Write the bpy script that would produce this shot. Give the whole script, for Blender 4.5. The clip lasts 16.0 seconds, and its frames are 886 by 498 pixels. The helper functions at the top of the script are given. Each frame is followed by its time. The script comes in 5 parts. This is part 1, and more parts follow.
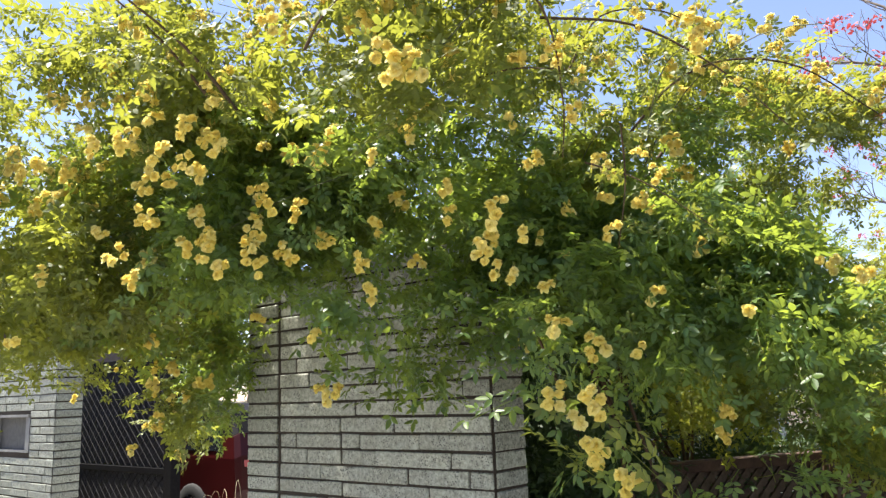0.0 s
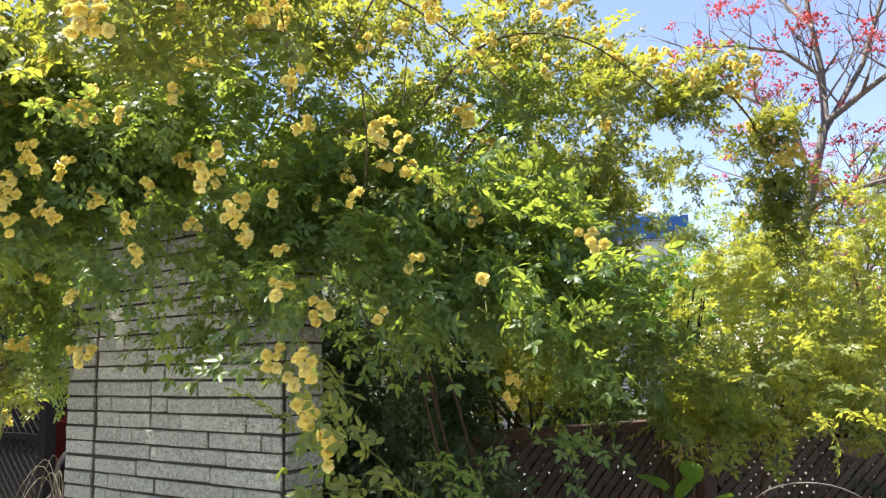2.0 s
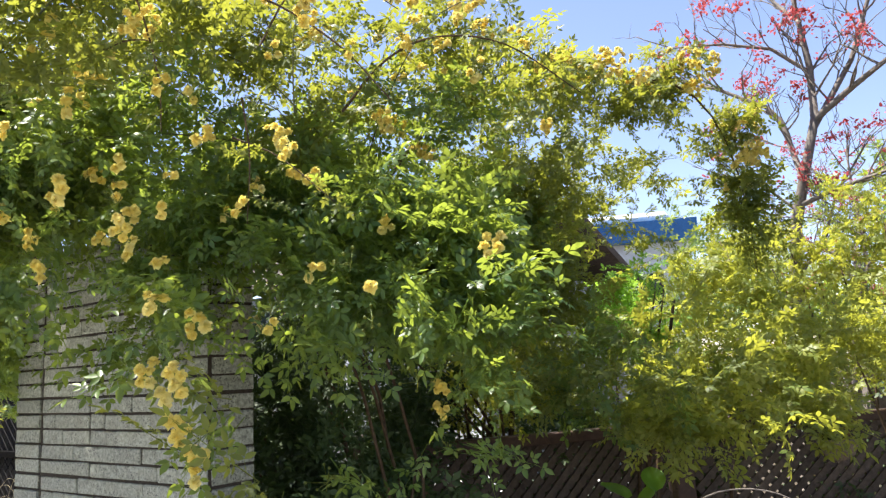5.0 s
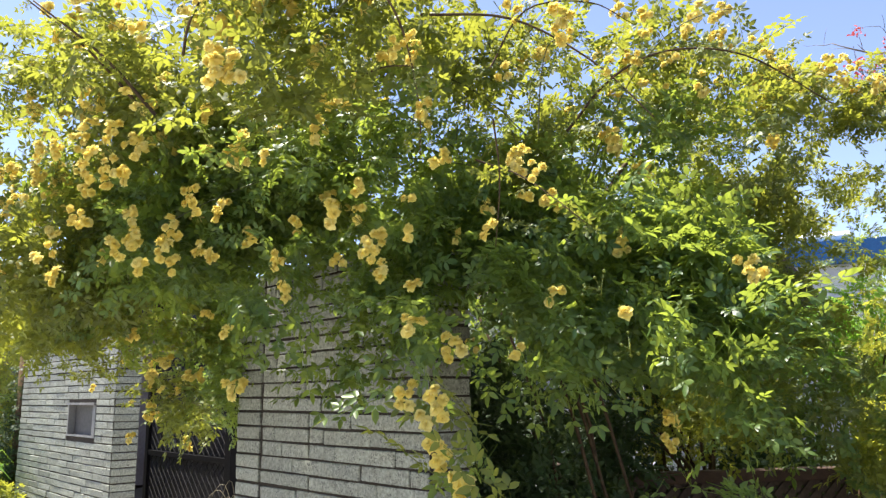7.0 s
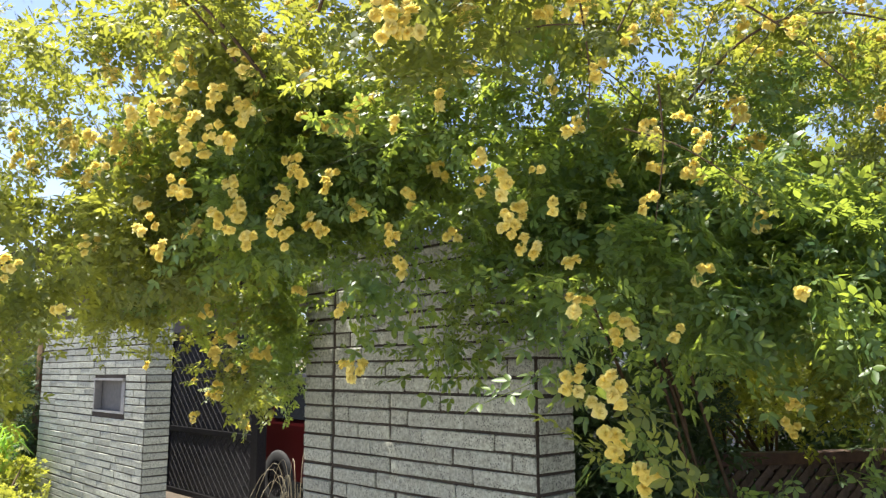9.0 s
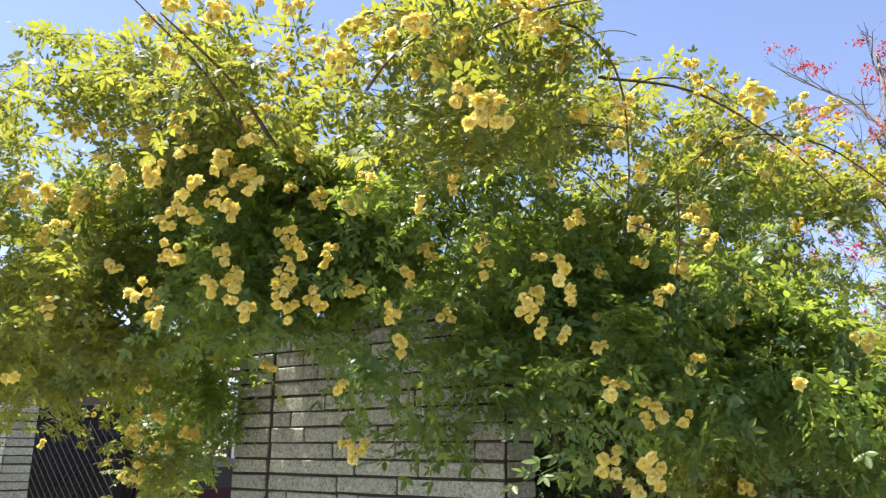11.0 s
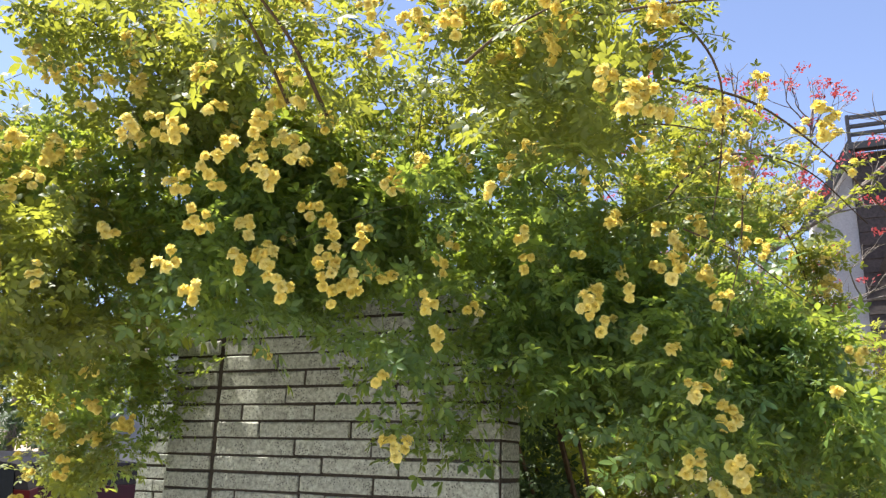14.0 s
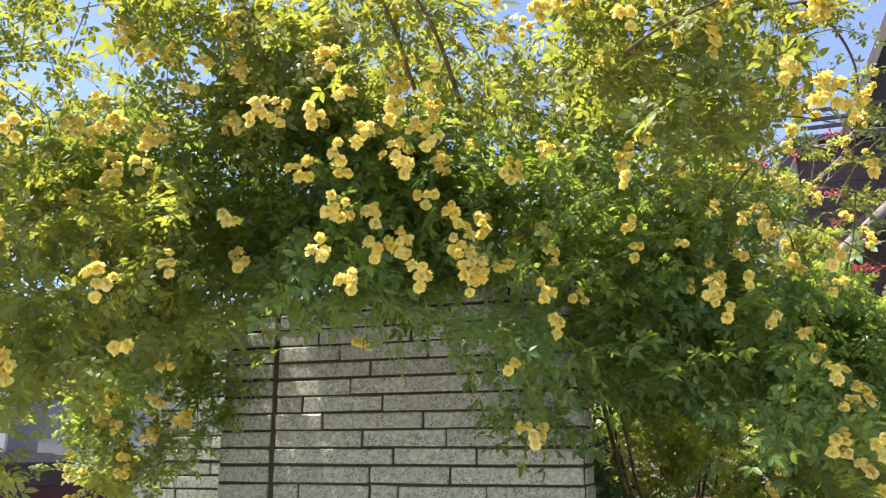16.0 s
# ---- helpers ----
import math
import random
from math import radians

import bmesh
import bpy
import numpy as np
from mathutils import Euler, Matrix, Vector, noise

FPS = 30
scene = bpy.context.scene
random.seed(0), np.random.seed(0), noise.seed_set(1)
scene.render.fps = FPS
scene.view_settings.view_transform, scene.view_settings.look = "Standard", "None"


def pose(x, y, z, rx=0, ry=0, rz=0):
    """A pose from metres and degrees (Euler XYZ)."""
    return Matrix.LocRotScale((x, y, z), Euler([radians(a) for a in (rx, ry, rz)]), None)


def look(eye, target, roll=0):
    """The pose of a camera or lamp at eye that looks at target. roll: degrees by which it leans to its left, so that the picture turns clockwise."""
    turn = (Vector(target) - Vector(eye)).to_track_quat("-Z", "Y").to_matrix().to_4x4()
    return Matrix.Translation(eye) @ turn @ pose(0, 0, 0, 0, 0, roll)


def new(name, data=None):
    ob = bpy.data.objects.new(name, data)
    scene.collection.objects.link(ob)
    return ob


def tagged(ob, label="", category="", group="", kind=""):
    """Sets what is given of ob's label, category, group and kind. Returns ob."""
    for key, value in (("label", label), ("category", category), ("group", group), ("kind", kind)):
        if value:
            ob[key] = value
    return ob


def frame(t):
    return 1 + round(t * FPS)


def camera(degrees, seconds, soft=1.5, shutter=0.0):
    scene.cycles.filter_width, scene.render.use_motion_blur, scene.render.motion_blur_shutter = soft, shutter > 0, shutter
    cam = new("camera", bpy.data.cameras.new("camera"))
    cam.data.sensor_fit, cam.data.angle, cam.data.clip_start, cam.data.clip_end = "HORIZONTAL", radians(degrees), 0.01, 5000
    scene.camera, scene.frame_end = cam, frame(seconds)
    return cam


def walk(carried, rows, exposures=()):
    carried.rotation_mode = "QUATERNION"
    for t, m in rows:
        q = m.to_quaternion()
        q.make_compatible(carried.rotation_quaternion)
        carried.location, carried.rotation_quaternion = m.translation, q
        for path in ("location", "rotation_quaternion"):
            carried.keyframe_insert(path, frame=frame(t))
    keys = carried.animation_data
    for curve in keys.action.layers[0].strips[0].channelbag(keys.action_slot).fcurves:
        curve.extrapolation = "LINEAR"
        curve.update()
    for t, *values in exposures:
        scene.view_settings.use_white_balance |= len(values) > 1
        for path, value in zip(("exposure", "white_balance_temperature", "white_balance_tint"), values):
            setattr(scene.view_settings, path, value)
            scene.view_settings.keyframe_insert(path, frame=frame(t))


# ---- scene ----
cam = camera(59.5, 16.0, soft=1.35)
PATH = [
    (0, (0.069, 0.082, 1.553), (-1.199, 1.586, 1.917), -2.2),
    (0.5, (0.206, 0.182, 1.527), (-1.053, 1.696, 1.879), -1.7),
    (1, (0.305, 0.273, 1.53), (-0.933, 1.817, 1.823), -1.2),
    (1.5, (0.335, 0.308, 1.514), (-0.83, 1.909, 1.798), -2.4),
    (2, (0.496, 0.404, 1.518), (-0.658, 2.012, 1.803), -1.5),
    (2.5, (0.609, 0.485, 1.508), (-0.567, 2.078, 1.79), -1.7),
    (3, (0.636, 0.546, 1.517), (-0.527, 2.148, 1.808), -2.5),
    (3.2, (0.696, 0.595, 1.5), (-0.469, 2.193, 1.801), -2.7),
    (5.3, (0.756, 0.664, 1.509), (-0.452, 2.231, 1.823), -2.77),
    (5.5, (0.76, 0.67, 1.514), (-0.518, 2.175, 1.848), -2.3),
    (6, (0.685, 0.63, 1.51), (-0.742, 1.981, 1.881), -1.0),
    (6.5, (0.614, 0.564, 1.51), (-0.88, 1.836, 1.894), 0.2),
    (7, (0.515, 0.521, 1.534), (-0.952, 1.829, 1.905), -0.6),
    (7.5, (0.47, 0.527, 1.53), (-0.99, 1.849, 1.88), -0.1),
    (8, (0.355, 0.502, 1.527), (-1.126, 1.802, 1.866), 0.4),
    (8.5, (0.207, 0.34, 1.549), (-1.27, 1.65, 1.865), -1.3),
    (9, (0.143, 0.312, 1.559), (-1.32, 1.64, 1.868), -0.3),
    (9.3, (0.097, 0.263, 1.561), (-1.316, 1.64, 1.888), -2.7),
    (9.5, (0.062, 0.229, 1.548), (-1.343, 1.596, 1.943), 1.2),
    (9.7, (-0.005, 0.163, 1.566), (-1.357, 1.569, 2.004), 1.2),
    (12, (-0.317, -0.085, 1.53), (-1.36, 1.539, 2.057), 1.4),
    (12.5, (-0.498, -0.142, 1.546), (-1.463, 1.529, 2.072), 0.5),
    (13, (-0.606, -0.147, 1.549), (-1.501, 1.566, 2.063), 0.2),
    (13.5, (-0.643, -0.179, 1.541), (-1.471, 1.569, 2.052), 1.2),
    (14, (-0.772, -0.233, 1.533), (-1.549, 1.534, 2.057), 1.3),
    (14.5, (-0.976, -0.306, 1.53), (-1.663, 1.498, 2.055), 0.5),
    (15, (-1.006, -0.364, 1.507), (-1.678, 1.45, 2.015), 1.1),
    (15.5, (-1.071, -0.384, 1.543), (-1.742, 1.438, 2.021), 0.8),
    (16, (-1.29, -0.43, 1.522), (-1.894, 1.41, 2.024), -0.2),
]
walk(cam, [(t, look(eye, target, roll)) for t, eye, target, roll in PATH], ((0.0, 1.66), (1.5, 1.75), (3.0, 1.71), (7.0, 1.61), (9.5, 1.68), (12.0, 1.50), (13.5, 1.61), (16.0, 1.70)))

# ---- light ----
world = bpy.data.worlds.new("world")
scene.world = world
world.use_nodes = True
wn, wl = world.node_tree.nodes, world.node_tree.links
sky = wn.new("ShaderNodeTexSky")
sky.sky_type = "NISHITA"
sky.sun_disc = False
SUN = Vector((-0.40, -0.10, 1.0)).normalized()
sky.sun_elevation = math.asin(SUN.z)
sky.sun_rotation = math.atan2(SUN.x, SUN.y)
sky.air_density, sky.dust_density, sky.ozone_density = 1.0, 0.45, 4.0
sky.altitude = 800
tint = wn.new("ShaderNodeMix")
tint.data_type, tint.blend_type = "RGBA", "MULTIPLY"
tint.inputs[0].default_value = 1.0
tint.inputs[7].default_value = (1.21, 0.985, 0.94, 1)
wl.new(sky.outputs[0], tint.inputs[6])
wl.new(tint.outputs[2], wn["Background"].inputs[0])
wn["Background"].inputs[1].default_value = 0.095
sun = new("sun", bpy.data.lights.new("sun", "SUN"))
sun.data.energy, sun.data.angle, sun.data.color = 4.75, radians(0.6), (1.0, 0.95, 0.86)
sun.matrix_basis = look(SUN * 50, (0, 0, 0))


# ---- materials ----
def material(name, color, rough=0.6, metal=0.0):
    m = bpy.data.materials.new(name)
    m.use_nodes = True
    b = m.node_tree.nodes["Principled BSDF"]
    b.inputs["Base Color"].default_value = (*color, 1)
    b.inputs["Roughness"].default_value = rough
    b.inputs["Metallic"].default_value = metal
    return m


def node(m, kind, **values):
    n = m.node_tree.nodes.new(kind)
    for k, v in values.items():
        n.inputs[k.replace("_", " ")].default_value = v
    return n


def ramp(m, source, stops):
    n = m.node_tree.nodes.new("ShaderNodeValToRGB")
    els = n.color_ramp.elements
    while len(els) < len(stops):
        els.new(0.5)
    for e, (p, c) in zip(els, stops):
        e.position, e.color = p, (*c, 1)
    m.node_tree.links.new(source, n.inputs[0])
    return n


def mix(m, a, b, factor, mode="MIX"):
    n = m.node_tree.nodes.new("ShaderNodeMix")
    n.data_type, n.blend_type = "RGBA", mode
    for sock, v in ((n.inputs[0], factor), (n.inputs[6], a), (n.inputs[7], b)):
        if isinstance(v, bpy.types.NodeSocket):
            m.node_tree.links.new(v, sock)
        else:
            sock.default_value = v if not isinstance(v, tuple) else (*v, 1)
    return n.outputs[2]


def grained(name, stops, scale, rough, bump=0.3, big=1.5, distance=0.004, per_object=0.0, stain=None, stain_amount=0.45):
    """A mineral or wooden surface: fine grain, large stains, relief."""
    stain = stain or tuple(0.6 * v for v in stops[0][1])
    m = material(name, (0.5, 0.5, 0.5), rough)
    L = m.node_tree.links
    co = m.node_tree.nodes.new("ShaderNodeNewGeometry")
    fine = node(m, "ShaderNodeTexNoise", Scale=scale, Detail=6.0, Roughness=0.65)
    coarse = node(m, "ShaderNodeTexNoise", Scale=big, Detail=4.0, Roughness=0.6)
    L.new(co.outputs["Position"], fine.inputs["Vector"])
    L.new(co.outputs["Position"], coarse.inputs["Vector"])
    c = ramp(m, fine.outputs["Fac"], stops).outputs[0]
    s = ramp(m, coarse.outputs["Fac"], [(0.35, (0, 0, 0)), (0.7, (stain_amount,) * 3)]).outputs[0]
    c = mix(m, c, stain, s)
    if per_object:
        info = m.node_tree.nodes.new("ShaderNodeObjectInfo")
        r = ramp(m, info.outputs["Random"], [(0, (1 - per_object,) * 3), (1, (1 + per_object * 0.6,) * 3)]).outputs[0]
        c = mix(m, c, r, 1.0, "MULTIPLY")
    b = m.node_tree.nodes["Principled BSDF"]
    L.new(c, b.inputs["Base Color"])
    bp = node(m, "ShaderNodeBump", Strength=bump, Distance=distance)
    L.new(fine.outputs["Fac"], bp.inputs["Height"])
    L.new(bp.outputs[0], b.inputs["Normal"])
    return m


def leafy(name, dark, light, through_color, rough=0.34, share=0.5):
    """A leaf: glossy upper side, light that shines through, each leaflet of its own tone."""
    m = material(name, dark, rough)
    L = m.node_tree.links
    geo = m.node_tree.nodes.new("ShaderNodeNewGeometry")
    patch = node(m, "ShaderNodeTexNoise", Scale=2.2, Detail=2.0)
    L.new(geo.outputs["Position"], patch.inputs["Vector"])
    add = m.node_tree.nodes.new("ShaderNodeMath")
    add.operation = "MULTIPLY_ADD"
    L.new(geo.outputs["Random Per Island"], add.inputs[0])
    add.inputs[1].default_value = 0.6
    half = m.node_tree.nodes.new("ShaderNodeMath")
    half.operation = "MULTIPLY_ADD"
    L.new(patch.outputs["Fac"], half.inputs[0])
    half.inputs[1].default_value, half.inputs[2].default_value = 0.8, -0.2
    L.new(half.outputs[0], add.inputs[2])
    c = ramp(m, add.outputs[0], [(0.1, dark), (0.9, light)]).outputs[0]
    t = ramp(m, add.outputs[0], [(0.0, tuple(v * 0.65 for v in through_color)), (1.0, through_color)]).outputs[0]
    b = m.node_tree.nodes["Principled BSDF"]
    L.new(c, b.inputs["Base Color"])
    tr = m.node_tree.nodes.new("ShaderNodeBsdfTranslucent")
    L.new(t, tr.inputs["Color"])
    ms = m.node_tree.nodes.new("ShaderNodeMixShader")
    ms.inputs[0].default_value = share
    L.new(b.outputs[0], ms.inputs[1])
    L.new(tr.outputs[0], ms.inputs[2])
    L.new(ms.outputs[0], m.node_tree.nodes["Material Output"].inputs[0])
    return m


def brick_material():
    """Grey split-face concrete brick, pitted with dark pores."""
    m = grained("concrete_brick", [(0.34, (0.153, 0.158, 0.122)), (0.50, (0.308, 0.318, 0.252)), (0.66, (0.452, 0.466, 0.376))], 60, 0.6, 0.8, 1.3, 0.006, 0.20, (0.235, 0.235, 0.19), 0.5)
    L = m.node_tree.links
    geo = m.node_tree.nodes.new("ShaderNodeNewGeometry")
    v = node(m, "ShaderNodeTexVoronoi", Scale=105.0, Randomness=1.0)
    n = node(m, "ShaderNodeTexNoise", Scale=14.0, Detail=3.0)
    L.new(geo.outputs["Position"], v.inputs["Vector"])
    L.new(geo.outputs["Position"], n.inputs["Vector"])
    pits = ramp(m, v.outputs["Distance"], [(0.22, (1, 1, 1)), (0.38, (0, 0, 0))]).outputs[0]
    where = ramp(m, n.outputs["Fac"], [(0.36, (0, 0, 0)), (0.56, (1, 1, 1))]).outputs[0]
    both = mix(m, pits, where, 1.0, "MULTIPLY")
    b = m.node_tree.nodes["Principled BSDF"]
    old = b.inputs["Base Color"].links[0].from_socket
    L.new(mix(m, old, (0.055, 0.052, 0.045), both), b.inputs["Base Color"])
    return m


BRICK = brick_material()
MORTAR = grained("raked_mortar", [(0.3, (0.034, 0.028, 0.021)), (0.7, (0.085, 0.071, 0.056))], 90, 0.9, 0.5)
MORTAR.node_tree.nodes["Principled BSDF"].inputs["Specular IOR Level"].default_value = 0.1
LEAF = leafy("rose_leaf", (0.040, 0.108, 0.034), (0.142, 0.218, 0.050), (0.42, 0.51, 0.060), 0.42)
# Young leaves, paler and yellower than rose_leaf: sunlight is put into the colour.
LEAF_PALE = leafy("young_sunlit_rose_leaf", (0.078, 0.120, 0.026), (0.152, 0.186, 0.040), (0.45, 0.465, 0.052), 0.5, 0.5)
SHRUB = leafy("shrub_leaf", (0.125, 0.195, 0.034), (0.285, 0.300, 0.056), (0.62, 0.62, 0.07), 0.5, 0.5)
FERN = leafy("fern_leaf", (0.11, 0.26, 0.02), (0.20, 0.38, 0.04), (0.48, 0.76, 0.07), 0.5, 0.5)
# Near-black leaf: deep shade behind pier and lattice is put into its colour.
HEDGE = leafy("shaded_hedge_leaf", (0.024, 0.055, 0.016), (0.055, 0.09, 0.024), (0.11, 0.16, 0.025), 0.6, 0.25)
DRY = leafy("dry_leaf", (0.12, 0.07, 0.03), (0.24, 0.13, 0.05), (0.30, 0.16, 0.05), 0.7, 0.25)
PETAL = leafy("yellow_petal", (0.94, 0.745, 0.15), (0.97, 0.86, 0.29), (0.97, 0.84, 0.24), 0.7, 0.45)
PETAL_PALE = leafy("pale_petal", (0.94, 0.78, 0.22), (0.97, 0.88, 0.38), (0.97, 0.86, 0.30), 0.7, 0.45)
CORAL = leafy("coral_petal", (0.42, 0.055, 0.060), (0.58, 0.14, 0.14), (0.50, 0.08, 0.085), 0.6, 0.35)
CANE = grained("rose_cane", [(0.3, (0.05, 0.034, 0.02)), (0.7, (0.13, 0.085, 0.046))], 40, 0.75)
CANE.node_tree.nodes["Principled BSDF"].inputs["Specular IOR Level"].default_value = 0.15
TWIG = grained("green_twig", [(0.3, (0.06, 0.08, 0.025)), (0.7, (0.12, 0.11, 0.04))], 40, 0.6)
BARK = grained("tree_bark", [(0.3, (0.10, 0.083, 0.068)), (0.7, (0.24, 0.20, 0.165))], 25, 0.85, 0.6)
FENCE = grained("dark_stained_wood", [(0.3, (0.060, 0.046, 0.036)), (0.7, (0.14, 0.108, 0.085))], 30, 0.7, 0.4, 2.0, 0.003, 0.25)
FENCE.node_tree.nodes["Principled BSDF"].inputs["Specular IOR Level"].default_value = 0.15
POST = grained("red_brown_wood", [(0.3, (0.045, 0.024, 0.017)), (0.7, (0.10, 0.054, 0.038))], 30, 0.7, 0.4)
IRON = grained("black_iron", [(0.3, (0.006, 0.006, 0.007)), (0.7, (0.018, 0.016, 0.016))], 60, 0.65, 0.2)
IRON.node_tree.nodes["Principled BSDF"].inputs["Specular IOR Level"].default_value = 0.06
# The pale noise patches are sun dapples painted on the dark sheet.
DAPPLED_SHEET = grained("black_sheet_painted_dapples", [(0.42, (0.008, 0.007, 0.008)), (0.62, (0.030, 0.025, 0.028)), (0.72, (0.10, 0.095, 0.10))], 22, 0.8, 0.3, 3.0)
SOIL = grained("soil", [(0.3, (0.05, 0.038, 0.025)), (0.7, (0.12, 0.09, 0.06))], 18, 0.95, 0.8, 0.8, 0.02)
CONCRETE = grained("concrete_paving", [(0.3, (0.36, 0.35, 0.32)), (0.7, (0.48, 0.47, 0.44))], 30, 0.85, 0.3, 0.6, 0.004, 0.1)
STUCCO = grained("white_stucco", [(0.3, (0.44, 0.43, 0.42)), (0.7, (0.60, 0.585, 0.57))], 35, 0.9, 0.6, 0.9, 0.01)
SHINGLE = grained("weathered_shingle", [(0.3, (0.045, 0.036, 0.032)), (0.7, (0.11, 0.088, 0.078))], 22, 0.85, 0.5, 0.7, 0.006, 0.3)
ROOF = grained("brown_roofing", [(0.3, (0.06, 0.045, 0.038)), (0.7, (0.14, 0.105, 0.09))], 16, 0.9, 0.5, 0.5, 0.01)
TRIM_DARK = grained("dark_trim", [(0.3, (0.02, 0.02, 0.022)), (0.7, (0.05, 0.048, 0.048))], 20, 0.5)
TRIM_BROWN = grained("brown_fascia", [(0.3, (0.16, 0.13, 0.115)), (0.7, (0.26, 0.22, 0.195))], 20, 0.6)
SIDING = grained("grey_siding", [(0.3, (0.31, 0.305, 0.30)), (0.7, (0.40, 0.395, 0.385))], 12, 0.7, 0.2)
WHITE = grained("white_paint", [(0.3, (0.70, 0.70, 0.69)), (0.7, (0.82, 0.82, 0.80))], 15, 0.6, 0.15)
BLUE = grained("blue_fascia", [(0.3, (0.02, 0.13, 0.36)), (0.7, (0.04, 0.20, 0.48))], 10, 0.5, 0.15)
CAR_RED = grained("car_paint_red", [(0.3, (0.034, 0.003, 0.003)), (0.7, (0.046, 0.004, 0.004))], 3, 0.35, 0.0)
CAR_RED.node_tree.nodes["Principled BSDF"].inputs["Specular IOR Level"].default_value = 0.25
GLASS = material("tinted_glass", (0.012, 0.014, 0.016), 0.05)
RUBBER = grained("rubber", [(0.3, (0.012, 0.012, 0.012)), (0.7, (0.03, 0.03, 0.03))], 50, 0.85)
CHROME = material("chrome", (0.75, 0.75, 0.76), 0.18, 1.0)
COIR = grained("coir_basket", [(0.3, (0.20, 0.15, 0.10)), (0.7, (0.36, 0.28, 0.20))], 60, 0.95, 0.9, 3, 0.008)
STRAW = grained("dry_straw", [(0.3, (0.34, 0.28, 0.17)), (0.7, (0.55, 0.47, 0.31))], 40, 0.8)
NICHE = grained("niche_metal", [(0.3, (0.07, 0.066, 0.06)), (0.7, (0.115, 0.108, 0.098))], 20, 0.7, 0.2)
NICHE_FRAME = grained("niche_frame_metal", [(0.3, (0.17, 0.165, 0.155)), (0.7, (0.26, 0.255, 0.24))], 20, 0.6, 0.2)


# ---- building blocks ----
def empty(name, x=0.0, y=0.0, z=0.0, rz=0.0):
    ob = new(name)
    ob.matrix_basis = pose(x, y, z, 0, 0, rz)
    return ob


def mesh_of(name, bm, mat, smooth=False):
    me = bpy.data.meshes.new(name)
    bm.to_mesh(me)
    bm.free()
    me.materials.append(mat)
    if smooth:
        me.polygons.foreach_set("use_smooth", [True] * len(me.polygons))
    return me


def part(name, bm, mat, parent=None, label="", smooth=False):
    ob = new(name, mesh_of(name, bm, mat, smooth))
    if parent is not None:
        ob.parent = parent
    if label:
        tagged(ob, label)
    return ob


def share(name, me, parent, m):
    ob = new(name, me)
    ob.parent = parent
    ob.matrix_basis = m
    return ob


def box(bm, x0, x1, y0, y1, z0, z1, m=None, bevel=0.0):
    g = bmesh.ops.create_cube(bm, size=1.0)
    vs = g["verts"]
    for v in vs:
        v.co = Vector((x0 + (v.co.x + 0.5) * (x1 - x0), y0 + (v.co.y + 0.5) * (y1 - y0), z0 + (v.co.z + 0.5) * (z1 - z0)))
    if bevel:
        es = {e for v in vs for e in v.link_edges}
        r = bmesh.ops.bevel(bm, geom=list(es), offset=bevel, segments=1, affect="EDGES")
        vs = list({v for f in r["faces"] for v in f.verts} | {v for v in vs if v.is_valid})
    if m is not None:
        for v in vs:
            v.co = m @ v.co
    return bm


def boxed(*a, **k):
    return box(bmesh.new(), *a, **k)


def tube(bm, pts, radii, sides=6):
    """A tapering limb along the points."""
    rings = []
    n = len(pts)
    for i, p in enumerate(pts):
        d = (Vector(pts[min(i + 1, n - 1)]) - Vector(pts[max(i - 1, 0)]))
        q = d.to_track_quat("Z", "Y")
        r = radii[i] if hasattr(radii, "__len__") else radii
        rings.append([bm.verts.new(Vector(p) + q @ Vector((r * math.cos(a * math.tau / sides), r * math.sin(a * math.tau / sides), 0))) for a in range(sides)])
    for a, b in zip(rings, rings[1:]):
        for i in range(sides):
            bm.faces.new((a[i], a[(i + 1) % sides], b[(i + 1) % sides], b[i]))
    for ring in (rings[0], rings[-1]):
        try:
            bm.faces.new(ring)
        except ValueError:
            pass
    return bm


def lathe(bm, profile, sides=24, m=None):
    rings = [[bm.verts.new((r * math.cos(a * math.tau / sides), r * math.sin(a * math.tau / sides), z)) for a in range(sides)] for r, z in profile]
    for a, b in zip(rings, rings[1:]):
        for i in range(sides):
            bm.faces.new((a[i], a[(i + 1) % sides], b[(i + 1) % sides], b[i]))
    if m is not None:
        for ring in rings:
            for v in ring:
                v.co = m @ v.co
    return bm


def tri_mesh(name, v, f, mats, index=None):
    """A mesh from arrays of vertices and triangles."""
    me = bpy.data.meshes.new(name)
    me.vertices.add(len(v))
    me.vertices.foreach_set("co", np.ascontiguousarray(v, np.float32).ravel())
    me.loops.add(f.size)
    me.loops.foreach_set("vertex_index", np.ascontiguousarray(f, np.int32).ravel())
    me.polygons.add(len(f))
    me.polygons.foreach_set("loop_start", np.arange(0, f.size, 3, dtype=np.int32))
    for m in mats:
        me.materials.append(m)
    if index is not None:
        me.polygons.foreach_set("material_index", np.ascontiguousarray(index, np.int32))
    me.update(calc_edges=True)
    return me


# ---- leaves and blossoms as arrays ----
RNG = np.random.default_rng(7)


def turns(yaw, pitch, roll):
    """Rotation matrices Rz(yaw) Rx(pitch) Ry(roll), one for each entry."""
    cy, sy, cp, sp, cr, sr = np.cos(yaw), np.sin(yaw), np.cos(pitch), np.sin(pitch), np.cos(roll), np.sin(roll)
    z, o = np.zeros_like(yaw), np.ones_like(yaw)
    rz = np.stack([cy, -sy, z, sy, cy, z, z, z, o], -1).reshape(-1, 3, 3)
    rx = np.stack([o, z, z, z, cp, -sp, z, sp, cp], -1).reshape(-1, 3, 3)
    ry = np.stack([cr, z, sr, z, o, z, -sr, z, cr], -1).reshape(-1, 3, 3)
    return rz @ rx @ ry


